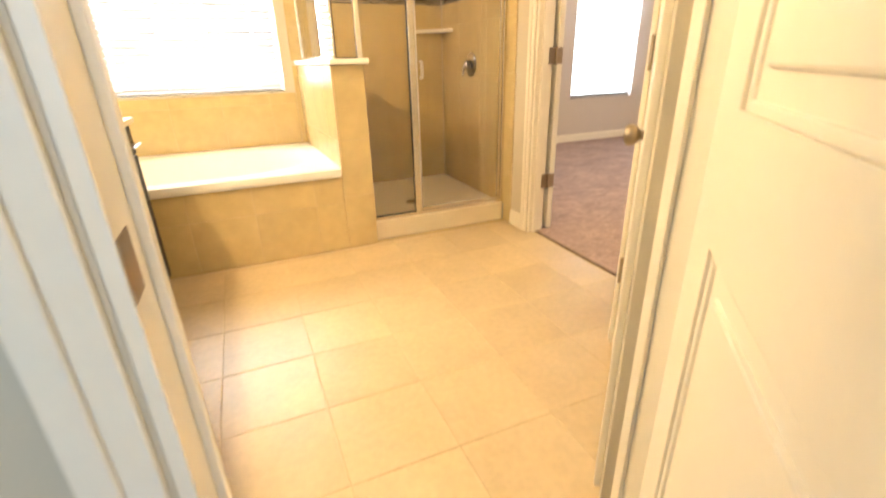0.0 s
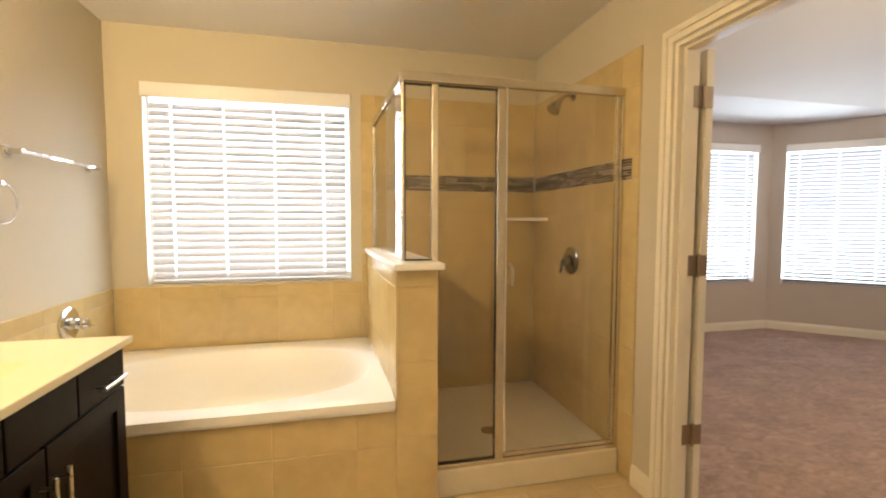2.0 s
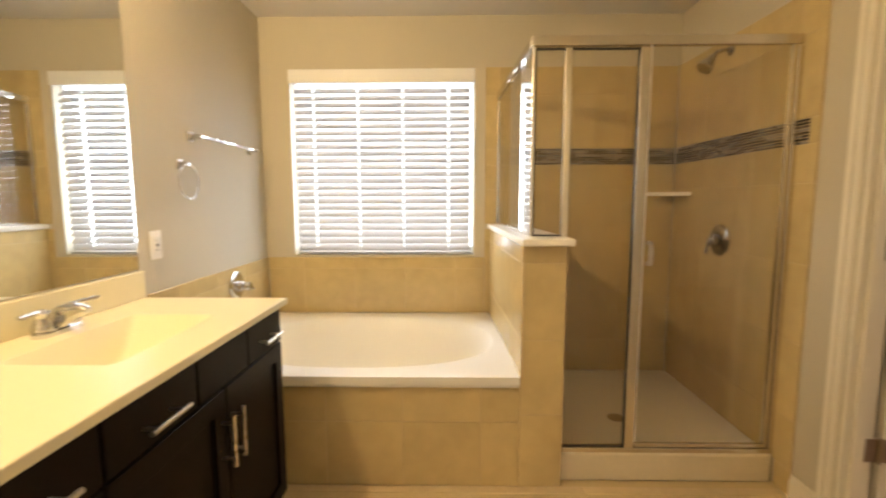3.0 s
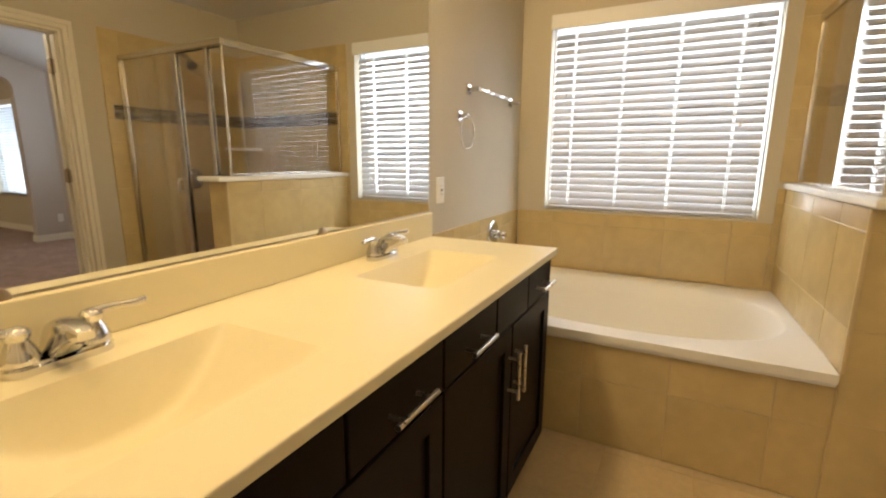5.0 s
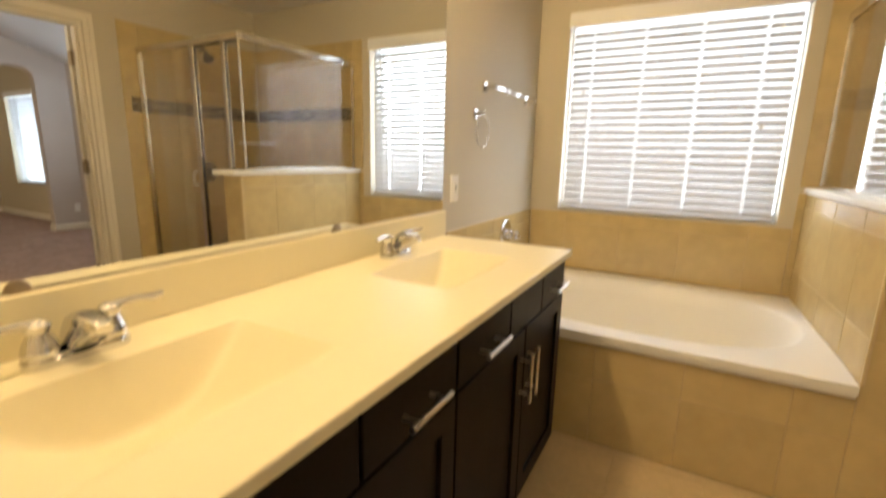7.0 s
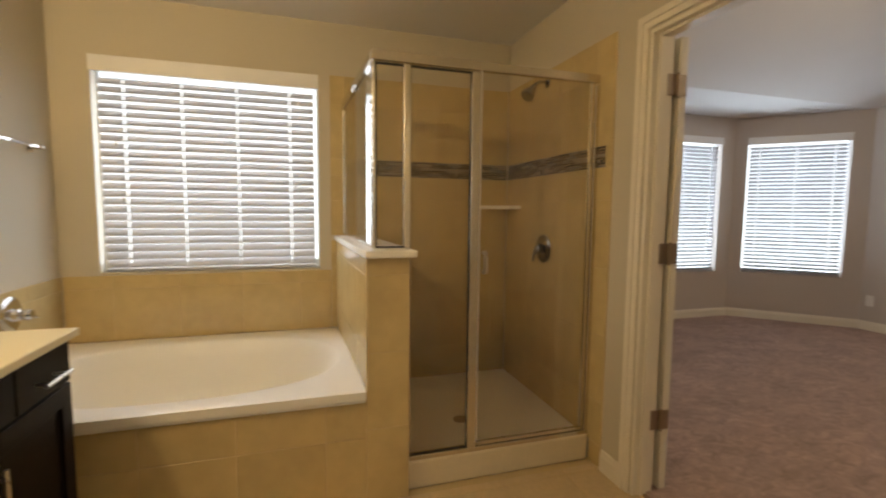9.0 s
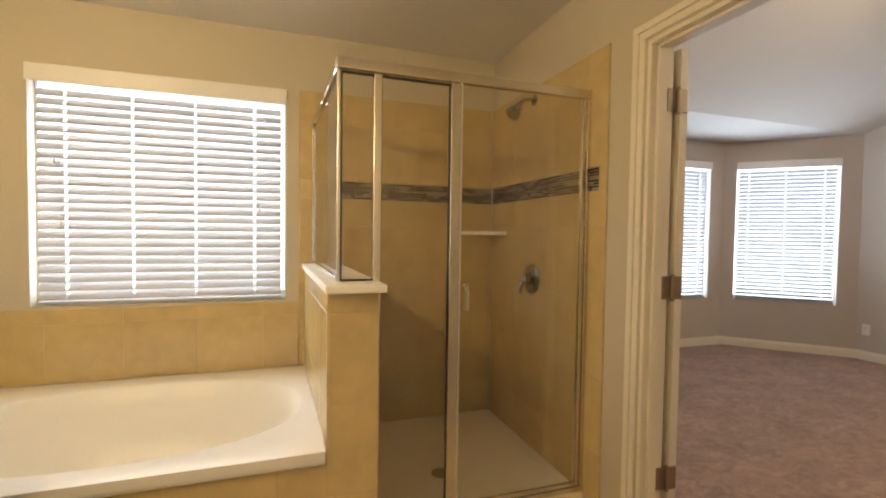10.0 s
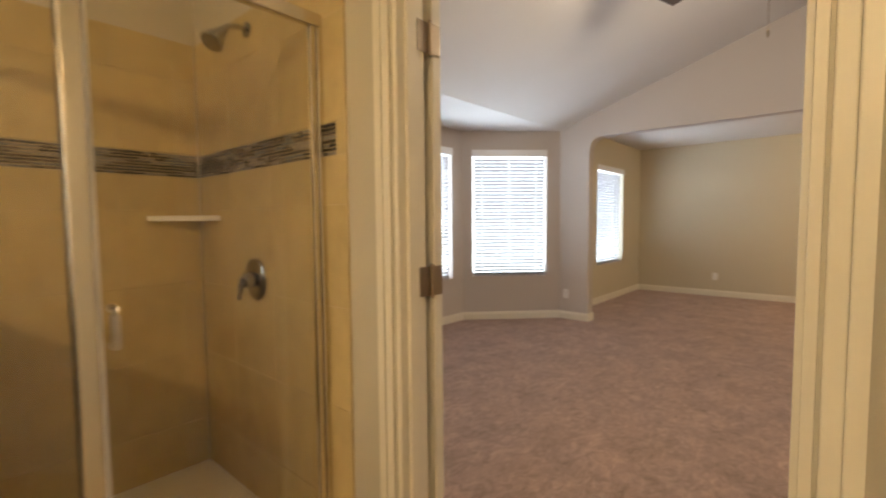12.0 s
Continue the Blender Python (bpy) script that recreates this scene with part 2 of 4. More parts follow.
# ---- floors and ground ----
b = block(-0.15, 2.76, -1.6, 4.2, -0.12, -0.0018)
structure("floor", b, M_GROUT, "beige grouted bathroom floor bed under square tiles", "floor")
b = bmesh.new()
prism(b, [(2.765, -1.6), (10.6, -1.6), (10.6, 4.6), (7.28, 4.42), (6.37, 5.47), (4.95, 5.47), (4.04, 4.6), (2.765, 4.6)], -0.12, 0.006)
structure("floor_bedroom", b, M_CARPET, "mauve brown cut pile carpet over the whole bedroom floor", "carpet")
b = block(-60, 80, -60, 80, -0.5, -0.4)
structure("ground", b, M_GRASS, "green lawn outside the house", "lawn")

# emissive sheet standing in for the blown-out daylight behind the blinds
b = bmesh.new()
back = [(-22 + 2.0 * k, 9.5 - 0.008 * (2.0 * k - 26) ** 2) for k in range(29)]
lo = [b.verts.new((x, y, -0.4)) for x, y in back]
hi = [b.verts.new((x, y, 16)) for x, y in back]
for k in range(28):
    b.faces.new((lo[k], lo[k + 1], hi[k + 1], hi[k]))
structure("backdrop", b, glow("backdrop glow", (0.96, 0.98, 1.0), 2.6), "glowing white sheet in place of overexposed daylight outside the windows", "backdrop")

# ---- walls ----
structure("wall_west", block(-0.12, 0.0, YS0, 4.15, 0, CEIL), M_WALL, "greige painted bathroom wall behind the vanity and bathtub", "wall")


def holed(bm, axis, lo, hi, u0, u1, z0, z1, holes):
    """Wall slab from u0 to u1 with openings (a, b, bottom, top), side by side; thickness lo..hi across."""
    def put(a, b, c, d):
        if b - a > 1e-4 and d - c > 1e-4:
            box(bm, a, b, lo, hi, c, d) if axis == "x" else box(bm, lo, hi, a, b, c, d)
    at = u0
    for a, b2, c, d in sorted(holes):
        put(at, a, z0, z1)
        put(a, b2, z0, c)
        put(a, b2, d, z1)
        at = b2
    put(at, u1, z0, z1)
    return bm


structure("wall_north", holed(bmesh.new(), "x", YN, 4.15, 0.0, WE, 0, CEIL, [WIN]), M_WALL, "greige painted bathroom wall with a wide window", "wall")
structure("wall_east", holed(bmesh.new(), "y", XE, WE, -1.6, 4.0, 0, 3.6, [(DOOR[0], DOOR[1], 0, DOOR[2])]), M_WALL, "greige painted wall with the doorway to the bedroom", "wall")
structure("wall_south", holed(bmesh.new(), "x", YS0, YS1, 0.0, XE, 0, CEIL, [(ENTRY[0], ENTRY[1], 0, ENTRY[2])]), M_WALL, "greige painted wall with the entry doorway", "wall")
structure("ceiling", block(-0.12, XE, -1.6, 4.15, CEIL, CEIL + 0.1), M_CEIL, "off-white flat bathroom ceiling", "ceiling")
# the opening in the far hall wall only serves the added window
b = bmesh.new()
box(b, -0.62, -0.5, -1.72, YS0, 0, CEIL), holed(b, "x", -1.74, -1.6, -0.5, XE, 0, CEIL, [(0.2, 1.4, 0.9, 2.1)]), box(b, -0.62, -0.12, YS0, YS0 + 0.12, 0, CEIL)
structure("wall_hall", b, M_HALL, "cool grey painted walls of the dim hall", "wall")

# slanted wall with the closet door, from the bedroom doorway to the entry
DB, DA = Vector((1.735, 0.813, 0)), Vector((2.339, 1.417, 0))
DL = (DA - DB).length
DM = pose(DB.x, DB.y, 0, 0, 0, math.degrees(math.atan2(DA.y - DB.y, DA.x - DB.x)))   # local x along the wall, y into the room
b = holed(bmesh.new(), "x", -0.12, 0.0, -0.03, DL, 0, CEIL, [(0.118, 0.778, 0, 2.04)])
b.transform(DM)
structure("wall_diagonal", b, M_WALL, "greige slanted wall holding the closet door", "wall")

b = bmesh.new()
prism(b, [(DA.x - 0.006, DA.y - 0.006), (XE - 0.001, 1.645), (XE - 0.001, 1.53), (DA.x + 0.05, DA.y - 0.1)], 0, CEIL)
structure("wall_return", b, M_WALL, "greige short wall between the closet door and the bedroom doorway", "wall")

# bedroom shell
b = bmesh.new()
box(b, WE, 4.04, 4.42, 4.6, 0, CEIL)
structure("wall_bedroom_north", b, M_WALL_BED, "greige bedroom wall beside the bay window", "wall")


def bay_wall(name, p, q, hole):
    p, q = Vector((*p, 0)), Vector((*q, 0))
    m = pose(p.x, p.y, 0, 0, 0, math.degrees(math.atan2(q.y - p.y, q.x - p.x)))
    length = (q - p).length
    bm = holed(bmesh.new(), "x", 0.0, 0.14, 0, length, 0, CEIL, [hole] if hole else [])
    bm.transform(m)
    structure(name, bm, M_WALL_BED, "greige painted bay wall around a tall window", "wall")
    return m, length


BAYWIN = (0.567, 2.185)
bay_wall("wall_bay_1", BAY[0], BAY[1], None)
W1M, W1L = bay_wall("wall_bay_2", BAY[1], BAY[2], (0.17, 1.22, *BAYWIN))
W2M, W2L = bay_wall("wall_bay_3", BAY[2], BAY[3], (0.135, 1.105, *BAYWIN))

# wall between bedroom and sitting room, with the soft-cornered opening
OPEN_N, OPEN_Z, OPEN_R = 4.03, 2.31, 0.16
b = bmesh.new()
arc = [(OPEN_N - OPEN_R + OPEN_R * math.cos(radians(a)), OPEN_Z - OPEN_R + OPEN_R * math.sin(radians(a))) for a in range(90, -1, -10)]
quads = [((-1.6, 0), (-1.0, 0), (-1.0, OPEN_Z), (-1.6, OPEN_Z)), ((-1.6, OPEN_Z), (-1.0, OPEN_Z), (-1.0, 4.0), (-1.6, 4.0)), ((-1.0, OPEN_Z), (arc[0][0], OPEN_Z), (arc[0][0], 4.0), (-1.0, 4.0))]
quads += [(p, q, (q[0], 4.0), (p[0], 4.0)) for p, q in zip(arc[:-2], arc[1:-1])]
quads += [(arc[-2], arc[-1], (OPEN_N, 4.0), (arc[-2][0], 4.0)), ((OPEN_N, 0), (4.565, 0), (4.565, arc[-1][1]), arc[-1]), (arc[-1], (4.565, arc[-1][1]), (4.565, 4.0), (OPEN_N, 4.0))]
for quad in quads:
    b.faces.new([b.verts.new((7.28, y, z)) for y, z in quad])
bmesh.ops.remove_doubles(b, verts=b.verts[:], dist=0.0005)
grown = bmesh.ops.extrude_face_region(b, geom=b.faces[:])
for v in grown["geom"]:
    if isinstance(v, bmesh.types.BMVert):
        v.co.x = 7.42
bmesh.ops.recalc_face_normals(b, faces=b.faces[:])
structure("wall_arch", b, M_WALL_BED, "greige wall with a wide soft-cornered opening to the sitting room", "wall")
W3 = (8.52, 9.6, 0.59, 2.12)
structure("wall_sitting_north", holed(bmesh.new(), "x", 4.435, 4.575, 7.42, 10.6, 0, 2.7, [W3]), M_WALL_SIT, "beige sitting room wall with one window", "wall")
structure("wall_sitting_east", block(10.45, 10.6, -1.6, 4.435, 0, 2.7), M_WALL_SIT, "plain beige far wall of the sitting room", "wall")
structure("wall_bedroom_south", block(XE, 10.6, -1.75, -1.601, 0, 4.2), M_WALL_BED, "plain greige wall closing the bedroom", "wall")
structure("ceiling_sitting", block(7.42, 10.6, -1.6, 4.575, 2.55, 2.7), M_CEIL, "off-white flat sitting room ceiling", "ceiling")
b = bmesh.new()
prism(b, [(4.04, 4.42), (4.95, 5.33), (4.95, 5.475), (6.37, 5.475), (6.5, 5.475), (7.42, 4.555), (7.42, 4.42)], CEIL, CEIL + 0.1)
box(b, WE, 4.04, 4.42, 4.6, CEIL, CEIL + 0.1)
structure("ceiling_bay", b, M_CEIL, "off-white flat ceiling over the bay window", "ceiling")
b = bmesh.new()
RIDGE = 1.3
zr = CEIL + (4.42 - RIDGE) / 3
for ya, za, yb, zb in ((4.42, CEIL, RIDGE, zr), (RIDGE, zr, -1.7, zr - (RIDGE + 1.7) / 3)):
    vs = [b.verts.new(p) for p in ((2.80, ya, za), (7.32, ya, za), (7.32, yb, zb), (2.80, yb, zb))]
    ws = [b.verts.new(v.co + Vector((0, 0, 0.12))) for v in vs]
    b.faces.new(vs), b.faces.new(ws)
    for k in range(4):
        b.faces.new((vs[k], vs[(k + 1) % 4], ws[(k + 1) % 4], ws[k]))
bmesh.ops.recalc_face_normals(b, faces=b.faces[:])
structure("ceiling_vault", b, M_CEIL, "off-white vaulted bedroom ceiling", "ceiling")

# ---- windows and blinds ----


def window(name, m, w, z0, z1, label, day, depth=0.15, tone=DAY, rail=True):
    """Local frame: x along the wall from 0 to w, y outward from the wall's face."""
    win = thing(name, m @ Vector((w / 2, 0.1, z0)), label, "window", "", "structure")
    f = bmesh.new()
    for a, b2, c, d in ((0, w, z0, z0 + 0.05), (0, w, z1 - 0.05, z1), (0, 0.012, z0 + 0.05, z1 - 0.05), (w - 0.012, w, z0 + 0.05, z1 - 0.05)):
        box(f, a, b2, 0.075, 0.13, c, d, 0.004)
    if rail:
        box(f, 0.012, w - 0.012, 0.08, 0.12, (z0 + z1) / 2 - 0.013, (z0 + z1) / 2 + 0.013, 0.004)
    f.transform(m)
    part("window_frame", f, M_VINYL, win)
    halves = ((z0 + 0.05, (z0 + z1) / 2 - 0.013), ((z0 + z1) / 2 + 0.013, z1 - 0.05))
    for c, d in (halves if rail else ((z0 + 0.05, z1 - 0.05),)):
        p = block(0.012, w - 0.012, 0.098, 0.102, c, d)
        p.transform(m)
        part("pane", p, M_PANE, win).visible_shadow = False
    area = (z1 - z0) * w
    lamp("window_daylight", "AREA", m @ look((w / 2, depth, (z0 + z1) / 2 - 0.03), (w / 2, -1, (z0 + z1) / 2 - 0.03)), day * area, tone, size=w - 0.04, size_y=z1 - z0 - 0.14)
    return win


def blind(m, w, z0, z1, tilt, label, cords, pulls, slats=M_SLAT, pitch=0.0445):
    bl = thing("window_blind", m @ Vector((w / 2, 0.03, z0)), label, "window blind", "white slatted blinds")
    v = block(-0.004, w + 0.004, -0.020, -0.003, z1 - 0.075, z1 + 0.013, 0.005)
    v.transform(m)
    part("valance", v, M_VINYL, bl)
    h = block(0.006, w - 0.006, 0.008, 0.058, z1 - 0.05, z1 - 0.004, 0.003)
    h.transform(m)
    part("headrail", h, M_VINYL, bl)
    s = bmesh.new()
    half, n = 0.025, 6
    top = []
    for k in range(n + 1):
        u = -1 + 2 * k / n
        top.append((u * half, 0.0035 * (1 - u * u)))
    cuts = [0.026] + [x + o for x in cords for o in (-0.006, 0.006)] + [w - 0.026]
    tops = [[s.verts.new((x, y, z + 0.0014)) for y, z in top] for x in cuts]
    lows = [[s.verts.new((x, y, z - 0.0014)) for y, z in top] for x in cuts]
    for k in range(len(cuts) - 1):
        for q in range(n):
            if k % 2 and q in (1, 2, 3, 4):
                continue
            s.faces.new((tops[k][q], tops[k + 1][q], tops[k + 1][q + 1], tops[k][q + 1]))
            s.faces.new((lows[k][q], lows[k][q + 1], lows[k + 1][q + 1], lows[k + 1][q]))
        for q in (0, n):
            s.faces.new((tops[k][q], tops[k + 1][q], lows[k + 1][q], lows[k][q]))
    for e in (0, -1):
        for q in range(n):
            s.faces.new((tops[e][q], tops[e][q + 1], lows[e][q + 1], lows[e][q]))
    bmesh.ops.recalc_face_normals(s, faces=s.faces[:])
    me = mesh_of("slat", s, slats, True)
    z = z1 - 0.115
    while z > z0 + 0.03:
        wob = random.uniform(-1.5, 1.5)
        part("slat", me, slats, bl, m=m @ pose(0, 0.033, z, tilt + wob, 0, 0))
        z -= pitch
    r = block(0.022, w - 0.022, 0.012, 0.054, z0 + 0.004, z0 + 0.022, 0.004)
    r.transform(m)
    part("bottom_rail", r, slats, bl)
    for x in cords:
        c = bmesh.new()
        for y in (0.008, 0.058):
            box(c, x - 0.0012, x + 0.0012, y - 0.0006, y + 0.0006, z0 + 0.02, z1 - 0.08)
        c.transform(m)
        part("ladder_tape", c, M_VINYL, bl)
    for x, drop in pulls:
        c = bmesh.new()
        tube(c, [(x, -0.004, z1 - 0.09), (x, -0.004, z1 - drop)], 0.0012, 6)
        c.transform(m)
        cord = part("pull_cord", c, M_SLAT, bl)
        c = bmesh.new()
        lathe(c, [(0, 0.002), (0.008, 0.007), (0.026, 0.008), (0.034, 0.003)], (x, -0.006, z1 - drop - 0.03), sides=10)
        c.transform(m)
        part("tassel", c, M_PLATE, cord, "small plastic cord tassel", True)
    return bl


WM = pose(WIN[0], YN, 0)
WW = WIN[1] - WIN[0]
window("window_1", WM, WW, WIN[2], WIN[3], "white vinyl window over the bathtub", BATH_DAY, rail=False)
blind(WM, WW, WIN[2], WIN[3], 52, "white slatted blind with its slats tilted half open", (0.145, 0.437, 0.732, 1.031),
      ((0.11, 0.45), (0.135, 0.76), (1.085, 0.16), (1.06, 0.66)))
for nm, m, a, b2, z0, z1 in (("window_2", W1M, 0.17, 1.22, *BAYWIN), ("window_3", W2M, 0.135, 1.105, *BAYWIN), ("window_4", pose(0, 4.435, 0), W3[0], W3[1], W3[2], W3[3])):
    m = m @ Matrix.Translation((a, 0, 0))
    w = b2 - a
    window(nm, m, w, z0, z1, "tall white vinyl bedroom window", BED_DAY, 0.15, DAY_BED, rail=False)
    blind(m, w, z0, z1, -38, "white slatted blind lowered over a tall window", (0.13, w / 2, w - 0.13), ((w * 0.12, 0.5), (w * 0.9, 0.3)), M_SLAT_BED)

# invented window out of view; its bluish lamp fills the hall with light
window("window_fill", pose(1.4, -1.6, 0, 0, 0, 180), 1.2, 0.9, 2.1, "unseen white vinyl hall window, added as a light source", 9.0, tone=(0.70, 0.82, 1.0))

# ---- doorways ----


def casing(bm, m, w, h, y0, y1, cw=0.07, gap=0.006):
    """Stepped trim round an opening 0..w wide, h high; the wall's face lies at y0, y1 is the trim's front."""
    d = y1 - y0
    for k, (c0, c1, t) in enumerate(((0.0, 0.5, 0.62), (0.5, 1.0, 1.0))):
        a, b2, yy = gap + cw * c0, gap + cw * c1, y0 + d * t
        box(bm, -b2, -a, y0, yy, 0, h + a, 0.003)
        box(bm, w + a, w + b2, y0, yy, 0, h + a, 0.003)
        box(bm, -b2, w + b2, y0, yy, h + a, h + b2, 0.003)
    bm.transform(m)
    return bm


def jamb(bm, m, w, h, y0, y1, stop):
    box(bm, 0, 0.018, y0, y1, 0, h - 0.018, 0.002), box(bm, w - 0.018, w, y0, y1, 0, h - 0.018, 0.002), box(bm, 0, w, y0, y1, h - 0.018, h, 0.002)
    s0, s1 = stop
    box(bm, 0.018, 0.03, s0, s1, 0, h - 0.03, 0.002), box(bm, w - 0.03, w - 0.018, s0, s1, 0, h - 0.03, 0.002), box(bm, 0.018, w - 0.018, s0, s1, h - 0.03, h - 0.018, 0.002)
    bm.transform(m)
    return bm


def leaf(parent, m, w, h):
    """A two-panel door leaf: x from its hinge edge 0..w, y 0..0.035."""
    bm = bmesh.new()
    st, t = 0.115, 0.035
    for a, b2, c, d in ((0, st, 0, h), (w - st, w, 0, h), (st, w - st, 0, 0.22), (st, w - st, 0.835, 1.022), (st, w - st, h - 0.12, h)):
        box(bm, a, b2, 0, t, c, d)
    bm.transform(m)
    part("leaf_frame", bm, M_TRIM, parent)
    for c, d in ((0.22, 0.835), (1.022, h - 0.12)):
        bm = bmesh.new()
        box(bm, st, w - st, 0.011, t - 0.011, c, d)
        box(bm, st + 0.05, w - st - 0.05, 0.004, t - 0.004, c + 0.05, d - 0.05, 0.006, 2)
        for a, b2, e, f in ((st, st + 0.014, c, d), (w - st - 0.014, w - st, c, d), (st + 0.014, w - st - 0.014, c, c + 0.014), (st + 0.014, w - st - 0.014, d - 0.014, d)):
            box(bm, a, b2, 0.005, t - 0.005, e, f, 0.003)
        bm.transform(m)
        part("leaf_panel", bm, M_TRIM, parent)


def hinge(parent, m, z, plates=()):
    """Knuckle at the pose's origin; plates: (x0, x1, y0, y1) beside it."""
    bm = bmesh.new()
    tube(bm, [(0, 0, z - 0.045), (0, 0, z + 0.045)], 0.006, 10)
    for s in (-1, 1):
        lathe(bm, [(0, 0.006), (0.004, 0.0075), (0.008, 0.003)], (0, 0, z + s * 0.045), (0, 0, s), 10)
    for x0, x1, y0, y1 in plates:
        box(bm, x0, x1, y0, y1, z - 0.045, z + 0.045, 0.0008)
    bm.transform(m)
    part("hinge", bm, M_HINGE, parent, "satin nickel butt hinge")


HINGES = (0.345, 1.105, 1.83)
# bedroom doorway, leaf folded back flat against the bedroom wall; local x runs south from the north jamb
BM = pose(XE, DOOR[1], 0, 0, 0, -90)
d1 = thing("door_1", (2.77, DOOR[1], 0), "white painted doorway with its panel door folded fully open", "door", "", "structure")
DW = DOOR[1] - DOOR[0]
part("door_jamb", jamb(bmesh.new(), BM, DW, DOOR[2], 0.0, WE - XE, (0.03, 0.07)), M_TRIM, d1)
part("door_casing", casing(bmesh.new(), BM, DW, DOOR[2], 0.0, -0.018, 0.056), M_TRIM, d1)
part("door_casing", casing(bmesh.new(), BM, DW, DOOR[2], WE - XE, WE - XE + 0.016, 0.05), M_TRIM, d1)
leaf(d1, pose(WE + 0.032, DOOR[1] - 0.024, 0.012, 0, 0, 90) @ Matrix.Translation((0, -0.035, 0)), 0.86, 2.02)
for z in HINGES:
    hinge(d1, pose(WE + 0.020, DOOR[1] - 0.026, 0), z, ((-0.048, -0.004, 0.004, 0.0082), (0.004, 0.044, -0.002, 0.0022)))

# closet door in the slanted wall
d2 = thing("door_2", DM @ Vector((0.4, 0, 0)), "closed white panel door with a round knob in a slanted wall", "door", "", "structure")
CM = DM @ Matrix.Translation((0.118, 0, 0))
part("door_jamb", jamb(bmesh.new(), CM, 0.66, 2.04, -0.12, 0.0, (-0.085, -0.045)), M_TRIM, d2)
part("door_casing", casing(bmesh.new(), CM, 0.66, 2.04, 0.0, 0.018, 0.055), M_TRIM, d2)
leaf(d2, CM @ pose(0.638, 0.0, 0.012, 0, 0, 180), 0.616, 2.005)
for z in HINGES:
    hinge(d2, CM @ pose(0.640, 0.008, 0, 0, 0, 180), z)


def knob(parent, m):
    """m: y out of the door's face."""
    bm = bmesh.new()
    lathe(bm, [(0, 0.032), (0.005, 0.032), (0.010, 0.027), (0.013, 0.014), (0.026, 0.011)], (0, 0, 0), (0, 1, 0), 24)
    bm.transform(m)
    rose = part("door_rose", bm, M_HINGE, parent, "round satin nickel rose", True)
    bm = bmesh.new()
    lathe(bm, [(0.024, 0.011), (0.030, 0.017), (0.036, 0.024), (0.044, 0.0275), (0.053, 0.0275), (0.060, 0.024), (0.064, 0.016), (0.066, 0.003)], (0, 0, 0), (0, 1, 0), 24)
    bm.transform(m)
    part("door_knob", bm, M_HINGE, rose, "round satin nickel door knob", True)


knob(d2, CM @ pose(0.072, 0.0, 0.935) @ Matrix.Scale(0.86, 4))

# entry doorway, leaf swung out into the hall
EM = pose(ENTRY[0], YS1, 0)
EW = ENTRY[1] - ENTRY[0]
d3 = thing("door_3", (ENTRY[0] + EW / 2, YS0, 0), "white entry doorway with its panel door swung out into the hall", "door", "", "structure")
part("door_jamb", jamb(bmesh.new(), pose(ENTRY[0], YS0, 0), EW, ENTRY[2], 0.0, YS1 - YS0, (0.082, 0.1045)), M_TRIM, d3)
part("door_casing", casing(bmesh.new(), EM, EW, ENTRY[2], 0.0, 0.018, 0.056), M_TRIM, d3)
part("door_casing", casing(bmesh.new(), pose(ENTRY[0], YS0, 0), EW, ENTRY[2], 0.0, -0.018), M_TRIM, d3)
LM = pose(ENTRY[1] - 0.010, YS0 - 0.006, 0.012, 0, 0, 180 + 48) @ Matrix.Translation((-0.006, -0.040, 0))
leaf(d3, LM, 0.78, 2.02)
for z in HINGES:
    hinge(d3, pose(ENTRY[1] - 0.012, YS0 - 0.006, 0), z)
b = bmesh.new()
box(b, ENTRY[0] + 0.0175, ENTRY[0] + 0.0195, YS0 + 0.001, YS0 + 0.046, 0.897, 0.962, 0.0006)
part("strike_plate", b, M_HINGE, d3, "satin nickel strike plate")

# ---- vanity ----
VY0, VY1 = 0.785, 2.712


def cabinet(y0, y1):
    cab = thing("vanity_cabinet", (0.28, (y0 + y1) / 2, 0), "espresso wood vanity cabinet with shaker doors and bar pulls", "cabinet", "vanity cabinets")
    bm = block(0.0, 0.547, y0, y1, 0.09, 0.11)
    box(bm, 0.0, 0.46, y0, y1, 0.0, 0.09)
    box(bm, 0.527, 0.547, y0, y1, 0.11, 0.867)
    for a, b2 in ((y0, y0 + 0.018), (y1 - 0.018, y1)):
        box(bm, 0.0, 0.527, a, b2, 0.11, 0.867)
    part("body", bm, M_WOOD, cab)
    return cab


def front(cab, name, y0, y1, z0, z1, shaker):
    bm = bmesh.new()
    g = 0.004
    y0, y1, z0, z1 = y0 + g, y1 - g, z0 + g, z1 - g
    if shaker:
        s = 0.062
        face = [[bm.verts.new((x, y, z)) for y, z in ((y0 + o, z0 + o), (y1 - o, z0 + o), (y1 - o, z1 - o), (y0 + o, z1 - o))]
                for x, o in ((0.548, 0), (0.5675, 0), (0.569, 0.0015), (0.569, s - 0.002), (0.567, s), (0.558, s + 0.001))]
        for r0, r1 in zip(face, face[1:]):
            for k in range(4):
                bm.faces.new((r0[k], r0[(k + 1) % 4], r1[(k + 1) % 4], r1[k]))
        bm.faces.new(face[0]), bm.faces.new(face[-1])
        bmesh.ops.recalc_face_normals(bm, faces=bm.faces[:])
    else:
        box(bm, 0.548, 0.569, y0, y1, z0, z1, 0.0025)
    return part(name, bm, M_WOOD, cab)


